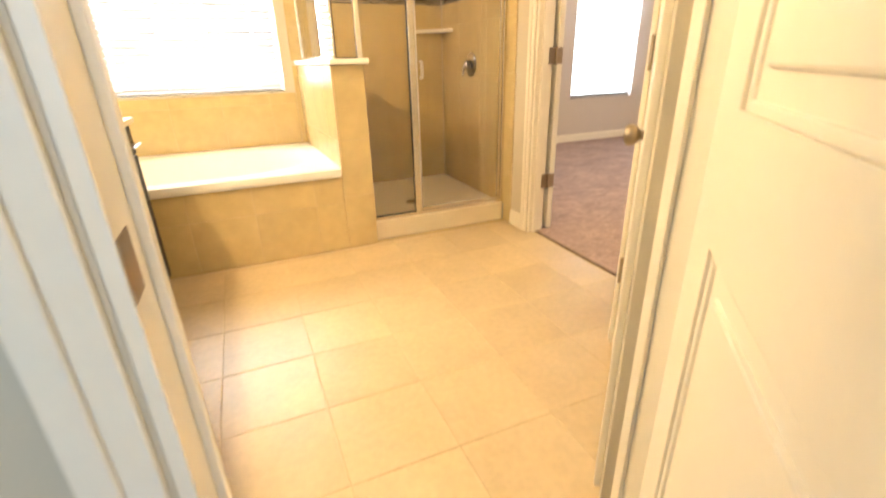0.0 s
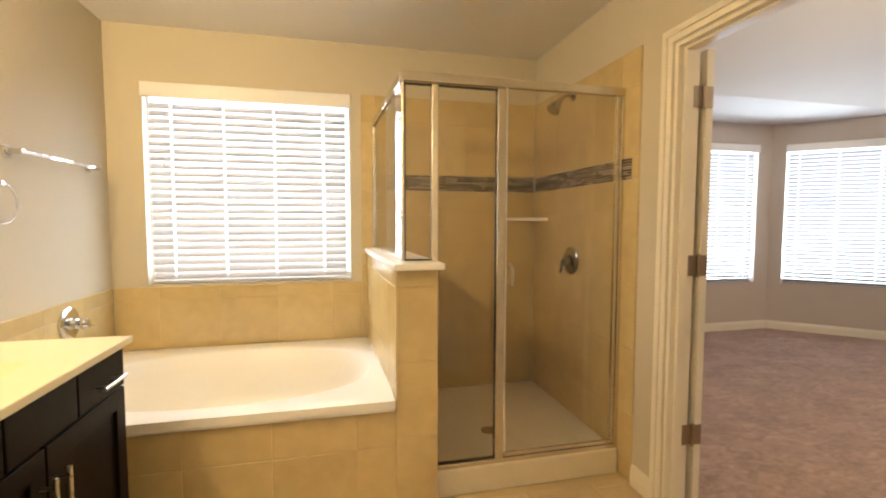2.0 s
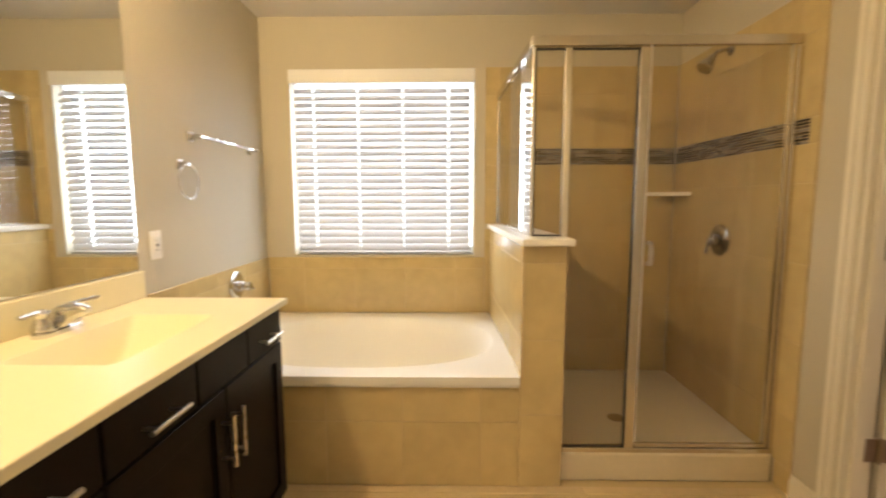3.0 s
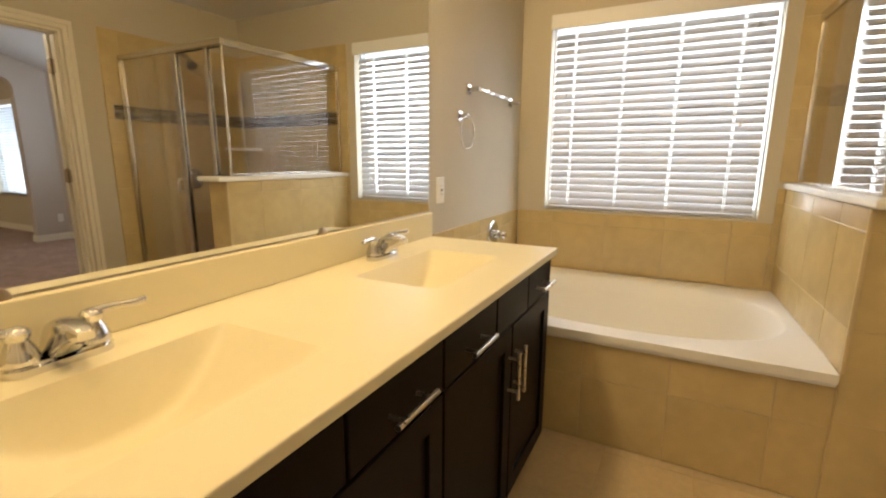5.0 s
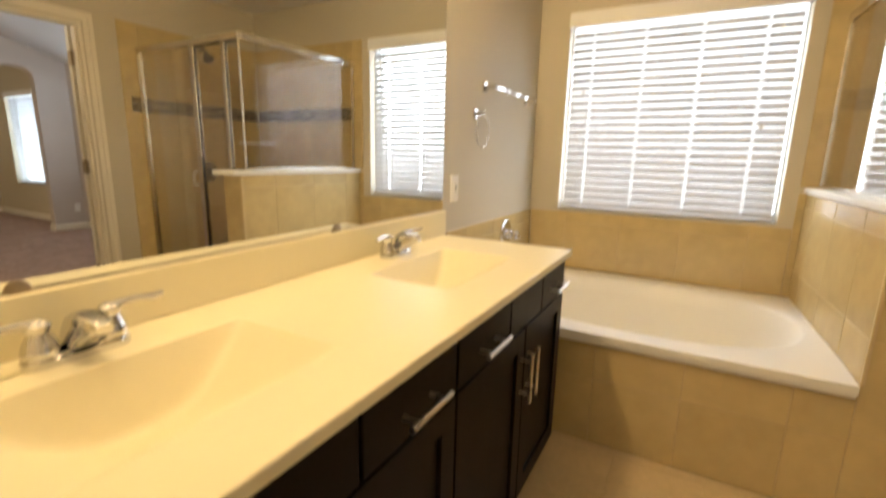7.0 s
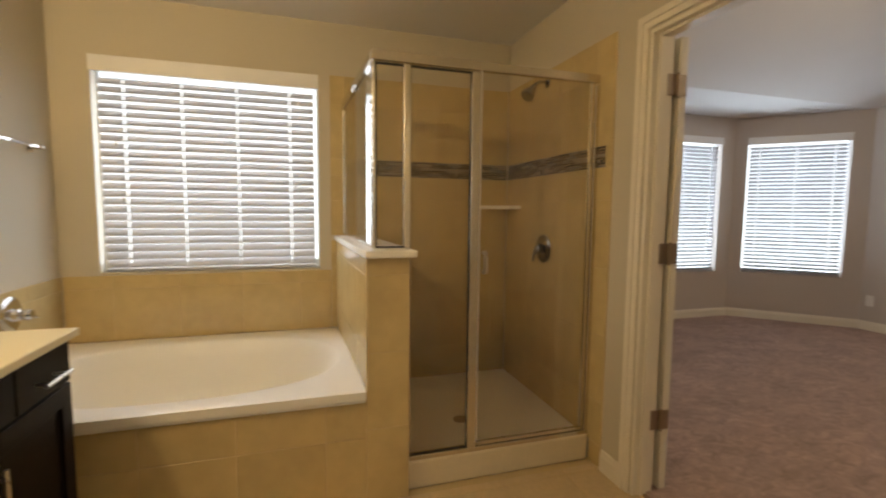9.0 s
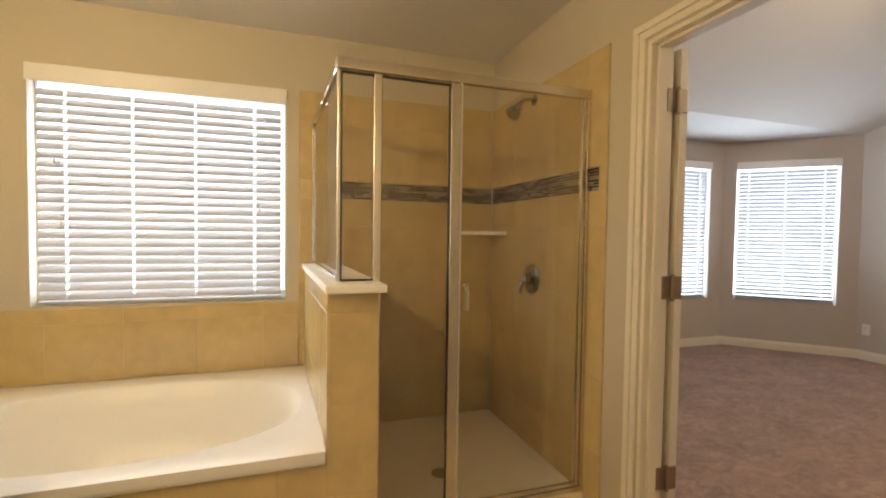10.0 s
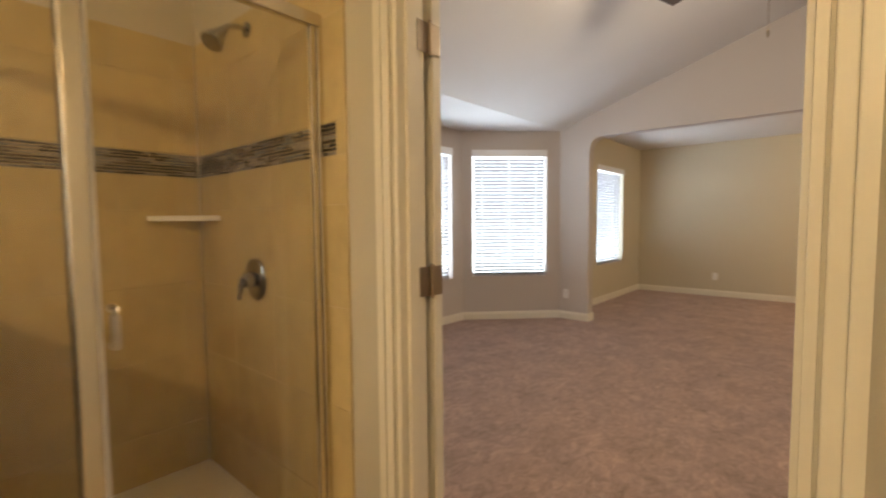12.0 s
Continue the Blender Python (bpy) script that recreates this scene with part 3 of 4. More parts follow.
def pull(parent, p, q):
    p, q = Vector(p), Vector(q)
    d = (q - p).normalized()
    bm = bmesh.new()
    tube(bm, [p, q], 0.006, 12)
    for e in (p + d * 0.025, q - d * 0.025):
        tube(bm, [e, (0.568, e.y, e.z)], 0.0045, 10)
    part("handle", bm, M_NICKEL, parent, "brushed nickel bar pull", True)


ZD = 0.728
for y in ((VY0, 1.139, 1.470, 1.798), (1.7985, 2.125, 2.422, VY1)):
    c = cabinet(y[0], y[3])
    for k in range(3):
        dr = front(c, "drawer" if k != 1 else "false_front", y[k], y[k + 1], ZD, 0.862, False)
        if k != 1:
            mid = (y[k] + y[k + 1]) / 2
            pull(dr, (0.604, mid - 0.072, 0.784), (0.604, mid + 0.072, 0.784))
    mid = (y[0] + y[3]) / 2 + 0.012
    for a, b2, h in ((y[0], mid, mid - 0.03), (mid, y[3], mid + 0.03)):
        do = front(c, "door", a, b2, 0.10, ZD, True)
        pull(do, (0.604, h, 0.497), (0.604, h, 0.655))

# worktop with two moulded basins
SINKS = (1.34, 2.24)
b = bmesh.new()
ys = sorted([0.752, 2.747] + [s + o for s in SINKS for o in (-0.236, 0.236)])
xs = [0.0, 0.157, 0.445, 0.585]
grid = [[b.verts.new((x, y, 0.892)) for x in xs] for y in ys]
for j in range(len(ys) - 1):
    for k in range(3):
        if k == 1 and j in (1, 3):
            continue
        b.faces.new((grid[j][k], grid[j][k + 1], grid[j + 1][k + 1], grid[j + 1][k]))
for j in (1, 3):
    n = 30
    y0, y1 = ys[j], ys[j + 1]
    cells = []
    for p in range(n + 1):
        v = -1 + 2 * p / n
        row = []
        for q in range(n + 1):
            u = -1 + 2 * q / n
            run = (u + 1) / 2
            near = [0.62 * run, 0.15 * (1 - abs(v) ** 1.35), 0.15 * (1 - run ** 1.5), 0.118]
            dz = -0.012 * math.log(sum(math.exp(-h / 0.012) for h in near))
            if min(1 - abs(u), 1 - abs(v)) < 1e-6:
                dz = 0.0
            dz = max(dz, 0.0)
            row.append(b.verts.new((0.301 + 0.144 * u, (y0 + y1) / 2 + 0.236 * v, 0.892 - dz)))
        cells.append(row)
    for p in range(n):
        for q in range(n):
            b.faces.new((cells[p][q], cells[p][q + 1], cells[p + 1][q + 1], cells[p + 1][q]))
bound = [grid[0][k] for k in range(4)] + [grid[j][3] for j in range(1, len(ys))] + [grid[-1][k] for k in (2, 1, 0)] + [grid[j][0] for j in range(len(ys) - 2, 0, -1)]
lows = [b.verts.new((v.co.x, v.co.y, 0.868)) for v in bound]
for k in range(len(bound)):
    b.faces.new((bound[k], bound[(k + 1) % len(bound)], lows[(k + 1) % len(bound)], lows[k]))
bmesh.ops.recalc_face_normals(b, faces=b.faces[:])
top = thing("countertop", (0.28, 1.77, 0.87), "glossy cream cultured marble vanity top with two moulded basins", "countertop")
bmesh.ops.bevel(b, geom=[e for e in b.edges if all(v.co.z > 0.8915 and (v.co.x > 0.5845 or v.co.y > 2.7465) for v in e.verts)], offset=0.004, segments=2, affect="EDGES", profile=0.5)
slab = part("worktop", b, M_COUNTER, top, "", True)
for f in slab.data.polygons:
    f.use_smooth = f.area < 0.001
part("backsplash", block(0.0, 0.02, 0.752, 2.747, 0.8925, 1.0, 0.004), M_COUNTER, top)
mir = thing("wall_mirror", (0.003, 1.75, 1.0), "large frameless wall mirror standing on the backsplash", "mirror")
part("mirror_glass", block(0.001, 0.007, 0.76, 2.735, 1.006, 2.07, 0.001), M_MIRROR, mir)
for y in (1.275, 2.05):
    g = bmesh.new()
    lathe(g, [(0.0005, 0.019), (0.009, 0.019), (0.013, 0.012)], (0.0, y, 1.004), (1, 0, 0), 18)
    part("mirror_clip", g, M_HINGE, mir, "small dark metal mirror clip", True)

# ---- bathtub ----
b = bmesh.new()
TX0, TX1, TY0, TY1, TZ = 0.010, 1.534, 2.868, 3.988, 0.517
cx, cy = (TX0 + TX1) / 2, (TY0 + TY1) / 2
N = 64
outer, rings = [], []
hx, hy = (TX1 - TX0) / 2, (TY1 - TY0) / 2
angles = []
for k in range(N):
    side, f = divmod(k, N // 4)
    f = -1 + 2 * f / (N // 4)
    u, v = ((1, f), (-f, 1), (-1, -f), (f, -1))[side]
    outer.append((cx + u * hx, cy + v * hy))
    angles.append(math.atan2(v, u))
prev = [b.verts.new((x, y, TZ)) for x, y in outer]
first = prev
for rx, ry, z in ((0.70, 0.455, TZ), (0.685, 0.44, TZ - 0.012), (0.655, 0.41, TZ - 0.09), (0.60, 0.36, TZ - 0.25), (0.54, 0.30, TZ - 0.36), (0.40, 0.2, TZ - 0.40), (0.1, 0.05, TZ - 0.405)):
    cur = []
    for k in range(N):
        u, v = math.cos(angles[k]), math.sin(angles[k])
        e = 2.4
        q = (abs(u) ** e + abs(v) ** e) ** (-1 / e)
        cur.append(b.verts.new((cx + rx * u * q, cy + ry * v * q, z)))
    for k in range(N):
        b.faces.new((prev[k], prev[(k + 1) % N], cur[(k + 1) % N], cur[k]))
    prev = cur
b.faces.new(prev)
lip = [b.verts.new((v.co.x, v.co.y, TZ - 0.035)) for v in first]
for k in range(N):
    b.faces.new((first[k], lip[k], lip[(k + 1) % N], first[(k + 1) % N]))
bmesh.ops.recalc_face_normals(b, faces=b.faces[:])
tub = thing("bathtub", (cx, cy, 0), "white acrylic oval soaking bathtub dropped into a tiled deck", "bathtub")
part("basin", b, M_TUB, tub, "", True)
b = bmesh.new()
lathe(b, [(0, 0.03), (0.004, 0.03), (0.006, 0.024)], (0.62, cy, TZ - 0.405), (0, 0, 1), 18)
part("drain", b, M_CHROME, tub, "round chrome drain", True)
b = bmesh.new()
lathe(b, [(0, 0.035), (0.006, 0.035), (0.01, 0.028)], (cx - 0.60, cy, TZ - 0.16), (1, 0, 0.25), 18)
part("overflow_plate", b, M_CHROME, tub, "round chrome overflow plate", True)
part("trim_strip", block(0.02, 1.532, 2.874, 2.9, TZ - 0.05, TZ - 0.036, 0.003), M_TUB, tub, "cream trim strip under the rim")
structure("tub_front", block(0.0, 1.548, 2.9, 2.98, 0, TZ - 0.04), M_GROUT, "grout backing of the tiled bathtub apron", "bathtub apron")

# ---- shower ----
PX0, PX1, PY0 = 1.538, 1.727, 2.889
SKEW = Matrix.Translation((1.64, 2.9, 0)) @ Matrix.Rotation(radians(2.4), 4, "Z") @ Matrix.Translation((-1.64, -2.9, 0))   # the low wall is not quite square


def skewed(bm):
    bm.transform(SKEW)
    return bm


structure("wall_pony", skewed(block(PX0 + 0.01, PX1 - 0.01, PY0 + 0.01, YN, 0, 1.085)), M_GROUT, "low tiled wall between bathtub and shower", "wall")
tagged(part("wall_cap", skewed(block(PX0 - 0.013, PX1 + 0.016, PY0 - 0.065, YN - 0.001, 1.088, 1.118, 0.006)), M_TUB), "cream marble cap on the low tiled wall", "wall cap", "", "structure")
b = bmesh.new()
box(b, PX1 - 0.07, XE - 0.009, 3.0345, YN - 0.009, 0.0, 0.118)
pan = thing("shower_pan", (2.2, 3.4, 0), "off-white acrylic shower pan with a raised curb", "shower pan")
part("pan", b, M_TUB, pan)
part("curb", block(PX1 + 0.001, XE - 0.012, 2.938, 3.034, 0.0, 0.134, 0.010), M_CURB, pan, "cream marble curb")
b = bmesh.new()
lathe(b, [(0, 0.045), (0.004, 0.045), (0.006, 0.038), (0.006, 0.02)], (2.12, 3.31, 0.117), (0, 0, 1), 20)
part("drain", b, M_HINGE, pan, "round dark metal drain", True)

b = bmesh.new()
enc = thing("shower_enclosure", (2.15, 2.94, 0.13), "framed glass shower enclosure with satin aluminium rails", "shower enclosure")
SY = 2.963
part("top_rail", block(1.575, XE - 0.011, SY - 0.016, SY + 0.016, 1.912, 1.953, 0.004), M_ALU, enc)
part("top_rail", skewed(block(1.575, 1.607, SY + 0.016, YN - 0.012, 1.912, 1.953, 0.004)), M_CHROME, enc)
part("sill_rail", block(1.742, XE - 0.011, SY - 0.02, SY + 0.02, 0.1335, 0.156, 0.003), M_ALU, enc)
part("post", block(1.712, 1.744, SY - 0.016, SY + 0.016, 0.152, 1.905, 0.004), M_ALU, enc)
part("post", block(2.022, 2.066, SY - 0.018, SY + 0.018, 0.152, 1.905, 0.004), M_ALU, enc)
part("wall_jamb", block(XE - 0.032, XE - 0.0105, SY - 0.016, SY + 0.018, 0.152, 1.905, 0.004), M_ALU, enc)
part("wall_jamb", skewed(block(1.58, 1.602, YN - 0.03, YN - 0.012, 1.119, 1.905, 0.003)), M_ALU, enc)
part("sill_rail", skewed(block(1.58, 1.602, SY + 0.016, YN - 0.03, 1.1185, 1.135, 0.003)), M_ALU, enc)
part("glass_panel", skewed(block(1.588, 1.594, SY + 0.004, YN - 0.02, 1.13, 1.91)), M_GLASS, enc).visible_shadow = False
part("glass_panel", block(1.596, 1.717, SY - 0.003, SY + 0.003, 1.12, 1.91), M_GLASS, enc).visible_shadow = False
part("glass_panel", block(1.742, 2.024, SY - 0.003, SY + 0.003, 0.15, 1.91), M_GLASS, enc).visible_shadow = False
part("glass_door", block(2.07, 2.662, SY - 0.006, SY, 0.165, 1.911), M_GLASS, enc, "clear glass shower door").visible_shadow = False

for x0, x1, z0, z1 in ((1.742, 2.024, 0.152, 1.905), (1.592, 1.717, 1.119, 1.905)):
    g = bmesh.new()
    for a, b2, c, d in ((x0, x1, z0, z0 + 0.007), (x0, x1, z1 - 0.007, z1), (x0, x0 + 0.004, z0, z1), (x1 - 0.005, x1, z0, z1)):
        box(g, a, b2, SY - 0.006, SY + 0.006, c, d)
    part("gasket", g, M_GASKET, enc, "black rubber glazing gasket")
part("post", block(1.577, 1.590, SY - 0.012, SY + 0.002, 1.1185, 1.905, 0.003), M_ALU, enc)
part("door_rail", block(2.073, 2.662, SY - 0.012, SY + 0.006, 0.157, 0.176, 0.003), M_ALU, enc)
part("door_stile", block(2.645, 2.664, SY - 0.013, SY + 0.007, 0.176, 1.911, 0.003), M_ALU, enc)
part("magnet_strip", block(2.066, 2.076, SY - 0.008, SY + 0.002, 0.176, 1.911, 0.002), M_PLATE, enc)
b = bmesh.new()
tube(b, [(2.095, SY - 0.006, 1.00)] + bend((2.095, SY - 0.03, 1.002), (2.095, SY - 0.036, 1.045), (2.095, SY - 0.03, 1.088), 6) + [(2.095, SY - 0.006, 1.09)], 0.0105, 10)
part("handle", b, M_NICKEL, enc, "satin metal pull handle", True)

# ---- lamps over the mirror ----


def vanity_light(y):
    vl = thing("vanity_light", (0.0, y, 2.2), "brushed nickel bar light with three frosted globes", "wall lamp", "vanity lights")
    part("back_plate", block(0.0, 0.025, y - 0.3, y + 0.3, 2.14, 2.24, 0.006), M_NICKEL, vl)
    for k in (-0.2, 0, 0.2):
        g = bmesh.new()
        bmesh.ops.create_uvsphere(g, u_segments=16, v_segments=10, radius=0.05, matrix=Matrix.Translation((0.15, y + k, 2.20)))
        a = bmesh.new()
        tube(a, [(0.02, y + k, 2.19), (0.10, y + k, 2.19)], 0.011, 10)
        part("arm", a, M_NICKEL, vl)
        gl = part("globe", g, M_BULB, vl, "", True)
        gl.visible_shadow = False
    for k in (-0.2, 0, 0.2):
        lamp("bulb_light", "POINT", Matrix.Translation((0.15, y + k, 2.20)), BULB_W, WARM, radius=0.05)


for y in (1.30, 2.25):
    vanity_light(y)

# ---- faucets ----


def faucet(y):
    f = thing("faucet", (0.078, y, 0.892), "chrome centerset basin faucet with two wavy levers", "faucet", "basin faucets")
    x, z = 0.078, 0.892
    b = bmesh.new()
    prism(b, [(x + 0.026 * math.cos(a) * (1 if abs(math.cos(a)) < 2 else 1), y + (0.05 if math.sin(a) > 0 else -0.05) + 0.03 * math.sin(a)) for a in [2 * math.pi * (k + 0.5) / 24 for k in range(24)]], z, z + 0.018)
    bmesh.ops.bevel(b, geom=[e for e in b.edges if all(v.co.z > z + 0.01 for v in e.verts)], offset=0.006, segments=2, affect="EDGES")
    part("base", b, M_CHROME, f, "", True)
    for s in (-1, 1):
        b = bmesh.new()
        lathe(b, [(0, 0.021), (0.004, 0.0265), (0.010, 0.0265), (0.024, 0.023), (0.036, 0.017), (0.041, 0.015), (0.046, 0.018), (0.054, 0.019), (0.061, 0.014), (0.065, 0.003)], (x, y + s * 0.052, z + 0.015), (0, 0, 1), 20)
        h = part("handle", b, M_CHROME, f, "", True)
        b = bmesh.new()
        yy = y + s * 0.052
        tube(b, [(x, yy, z + 0.068), (x + 0.004, yy + s * 0.022, z + 0.074), (x + 0.010, yy + s * 0.045, z + 0.076), (x + 0.016, yy + s * 0.066, z + 0.074), (x + 0.02, yy + s * 0.085, z + 0.077)], [0.012, 0.0075, 0.006, 0.0075, 0.006], 12)
        part("lever", b, M_CHROME, h, "", True)
    b = bmesh.new()
    loops = []
    for dx, low, high, wide, narrow in ((-0.024, 0.004, 0.030, 0.026, 0.016), (-0.016, 0.004, 0.056, 0.031, 0.018), (0.0, 0.004, 0.074, 0.031, 0.019), (0.022, 0.012, 0.083, 0.028, 0.019),
                                        (0.045, 0.030, 0.086, 0.024, 0.018), (0.068, 0.046, 0.084, 0.020, 0.017), (0.088, 0.054, 0.078, 0.017, 0.015), (0.098, 0.057, 0.072, 0.013, 0.012)):
        ring = []
        for k in range(20):
            a = 2 * math.pi * (k + 0.5) / 20
            c, e = math.cos(a), math.sin(a)
            c, e = math.copysign(abs(c) ** 0.5, c), math.copysign(abs(e) ** 0.5, e)
            up = (e + 1) / 2
            half = narrow + (wide - narrow) * (1 - up) ** 2
            ring.append(b.verts.new((x + dx, y + half * c, z + low + (high - low) * up)))
        loops.append(ring)
    for r0, r1 in zip(loops, loops[1:]):
        for k in range(20):
            b.faces.new((r0[k], r0[(k + 1) % 20], r1[(k + 1) % 20], r1[k]))
    b.faces.new(loops[0])
    b.faces.new(loops[-1])
    bmesh.ops.recalc_face_normals(b, faces=b.faces[:])
    part("spout", b, M_CHROME, f, "", True)
    b = bmesh.new()
    tube(b, [(x - 0.02, y, z + 0.015), (x - 0.02, y, z + 0.055)], 0.003, 8)
    lathe(b, [(0, 0.003), (0.004, 0.007), (0.010, 0.007), (0.013, 0.003)], (x - 0.02, y, z + 0.053), (0, 0, 1), 12)
    part("lift_rod", b, M_CHROME, f, "", True)


for y in (1.320, 2.272):
    faucet(y)

for y in SINKS:
    b = bmesh.new()
    lathe(b, [(0, 0.024), (0.004, 0.024), (0.006, 0.019), (0.004, 0.012), (0.009, 0.010)], (0.272, y - 0.06, 0.773), (0, 0, 1), 20)
    part("drain", b, M_CHROME, top, "chrome pop-up basin drain", True)

# ---- wall fittings of the bath ----
tb = thing("towel_bar", (0.0, 3.46, 1.58), "chrome towel bar on square posts", "towel bar")
for y in (3.15, 3.775):
    b = block(0.0, 0.01, y - 0.024, y + 0.024, 1.552, 1.60, 0.003)
    box(b, 0.01, 0.066, y - 0.011, y + 0.011, 1.565, 1.587, 0.003)
    part("post", b, M_CHROME, tb)
part("bar", block(0.05, 0.063, 3.16, 3.765, 1.569, 1.583, 0.003), M_CHROME, tb)
tr = thing("towel_ring", (0.0, 3.05, 1.44), "chrome towel ring hanging from a square post", "towel ring")
b = block(0.0, 0.01, 3.026, 3.074, 1.415, 1.463, 0.003)
box(b, 0.01, 0.05, 3.04, 3.06, 1.43, 1.45, 0.003)
part("post", b, M_CHROME, tr)
b = bmesh.new()
tube(b, [(0.045, 3.05 + 0.078 * math.sin(a), 1.362 + 0.078 * math.cos(a)) for a in [2 * math.pi * k / 36 for k in range(37)]], 0.0035, 10)
part("ring", b, M_CHROME, tr, "", True)


def wall_plate(m, label, rockers):
    """m: x along the wall, y into the room, z up, centre of the plate."""
    p = thing("wall_outlet", m.translation, label, "outlet", "white wall outlets")
    b = block(-0.037, 0.037, 0, 0.006, -0.06, 0.06, 0.003)
    b.transform(m)
    part("plate", b, M_PLATE, p)
    b = block(-0.018, 0.018, 0.006, 0.010, -0.034, 0.034, 0.002)
    b.transform(m)
    part("socket", b, M_PLATE, p)
    b = bmesh.new()
    for z in (-0.02, 0.02):
        for x in (-0.006, 0.006):
            box(b, x - 0.001, x + 0.001, 0.010, 0.0105, z - 0.004, z + 0.004)
    if rockers:
        box(b, -0.006, 0.006, 0.010, 0.012, -0.005, 0.005)
    b.transform(m)
    part("slots", b, M_DARK, p, "dark outlet slots")


wall_plate(pose(0.0, 2.85, 1.092, 0, 0, -90), "white outlet plate on the wall beside the mirror", True)
wall_plate(pose(7.28, 4.33, 0.335, 0, 0, 90), "white outlet plate low on the bedroom wall", False)
wall_plate(pose(10.45, 3.2, 0.335, 0, 0, 90), "white outlet plate low on the sitting room wall", False)

tv = thing("tub_valve", (0.02, 3.51, 0.80), "chrome round bathtub valve with a lever knob", "tub faucet")
b = bmesh.new()
lathe(b, [(0, 0.085), (0.006, 0.085), (0.014, 0.07), (0.016, 0.03), (0.04, 0.026), (0.045, 0.02)], (0.012, 3.51, 0.79), (1, 0, 0), 28)
part("escutcheon", b, M_CHROME, tv, "", True)
b = bmesh.new()
lathe(b, [(0, 0.018), (0.02, 0.026), (0.035, 0.027), (0.048, 0.02), (0.052, 0.008)], (0.05, 3.51, 0.79), (1, 0, 0), 20)
tube(b, [(0.085, 3.51, 0.79), (0.09, 3.54, 0.775), (0.09, 3.565, 0.765)], [0.010, 0.008, 0.006], 10)
part("handle", b, M_CHROME, tv, "", True)
ts = thing("tub_spout", (0.012, 3.51, 0.62), "chrome bathtub spout on the tiled wall", "tub faucet")
b = bmesh.new()
tube(b, [(0.012, 3.51, 0.63), (0.03, 3.51, 0.63), (0.09, 3.51, 0.63), (0.13, 3.51, 0.622), (0.14, 3.51, 0.605)], [0.030, 0.026, 0.025, 0.023, 0.018], 16)
part("spout", b, M_CHROME, ts, "", True)

# ---- shower fittings ----
sv = thing("shower_valve", (XE - 0.012, 3.443, 1.06), "chrome round shower valve with a lever", "shower valve")
b = bmesh.new()
lathe(b, [(0, 0.085), (0.006, 0.085), (0.014, 0.07), (0.016, 0.032), (0.05, 0.028), (0.055, 0.02)], (XE - 0.012, 3.443, 1.06), (-1, 0, 0), 28)
part("escutcheon", b, M_VALVE, sv, "", True)
b = bmesh.new()
tube(b, [(XE - 0.062, 3.443, 1.065), (XE - 0.075, 3.443, 1.04), (XE - 0.085, 3.440, 1.0), (XE - 0.088, 3.437, 0.985)], [0.018, 0.013, 0.009, 0.008], 12)
part("handle", b, M_VALVE, sv, "", True)
sh = thing("shower_spray", (XE - 0.012, 3.452, 2.03), "brushed nickel shower head on a bent arm", "shower head")
b = bmesh.new()
lathe(b, [(0, 0.03), (0.004, 0.03), (0.012, 0.016)], (XE - 0.012, 3.452, 2.045), (-1, 0, 0), 20)
part("flange", b, M_VALVE, sh, "", True)
b = bmesh.new()
tube(b, bend((XE - 0.014, 3.452, 2.045), (XE - 0.085, 3.44, 2.05), (XE - 0.115, 3.43, 2.005), 8), 0.011, 12)
part("arm", b, M_VALVE, sh, "", True)
b = bmesh.new()
lathe(b, [(0, 0.014), (0.015, 0.018), (0.035, 0.024), (0.065, 0.038), (0.085, 0.041), (0.09, 0.036)], (XE - 0.11, 3.432, 2.012), (-0.62, -0.15, -0.78), 20)
part("head", b, M_VALVE, sh, "", True)
b = bmesh.new()
prism(b, [(XE - 0.012, YN - 0.012), (XE - 0.235, YN - 0.012), (XE - 0.22, YN - 0.06), (XE - 0.17, YN - 0.12), (XE - 0.10, YN - 0.185), (XE - 0.05, YN - 0.222), (XE - 0.012, YN - 0.235)], 1.30, 1.322)
tagged(part("corner_shelf", b, M_TUB), "cream stone corner shelf in the shower", "shelf")

# ---- baseboards ----


def baseboard(name, p, q, side, h=0.105):
    """Moulded board on a wall from p to q, on the side given by the sign."""
    p, q = Vector((*p, 0)), Vector((*q, 0))
    d = q - p
    m = pose(p.x, p.y, 0, 0, 0, math.degrees(math.atan2(d.y, d.x)))
    b = bmesh.new()
    prof = [(0, 0), (0.014, 0), (0.014, h * 0.72), (0.010, h * 0.82), (0.008, h * 0.95), (0.004, h), (0, h)]
    e0 = [b.verts.new((0, side * y, z)) for y, z in prof]
    e1 = [b.verts.new((d.length, side * y, z)) for y, z in prof]
    b.faces.new(e0), b.faces.new(e1)
    for k in range(len(prof)):
        b.faces.new((e0[k], e0[(k + 1) % len(prof)], e1[(k + 1) % len(prof)], e1[k]))
    bmesh.ops.recalc_face_normals(b, faces=b.faces[:])
    b.transform(m)
    structure(name, b, M_TRIM, "white painted moulded baseboard", "baseboard")


baseboard("baseboard", (XE, DOOR[1] + 0.064), (XE, 2.835), 1)
baseboard("baseboard", BAY[0], BAY[1], -1)
baseboard("baseboard", BAY[1], BAY[2], -1)
baseboard("baseboard", BAY[2], BAY[3], -1)
baseboard("baseboard", BAY[3], (7.28, OPEN_N), -1)
baseboard("baseboard", (7.266, OPEN_N), (7.434, OPEN_N), -1)
baseboard("baseboard", (WE, 4.42), (4.04, 4.42), -1)
baseboard("baseboard", (7.434, 4.435), (10.45, 4.435), -1)
baseboard("baseboard", (10.45, 4.421), (10.45, -1.6), -1)
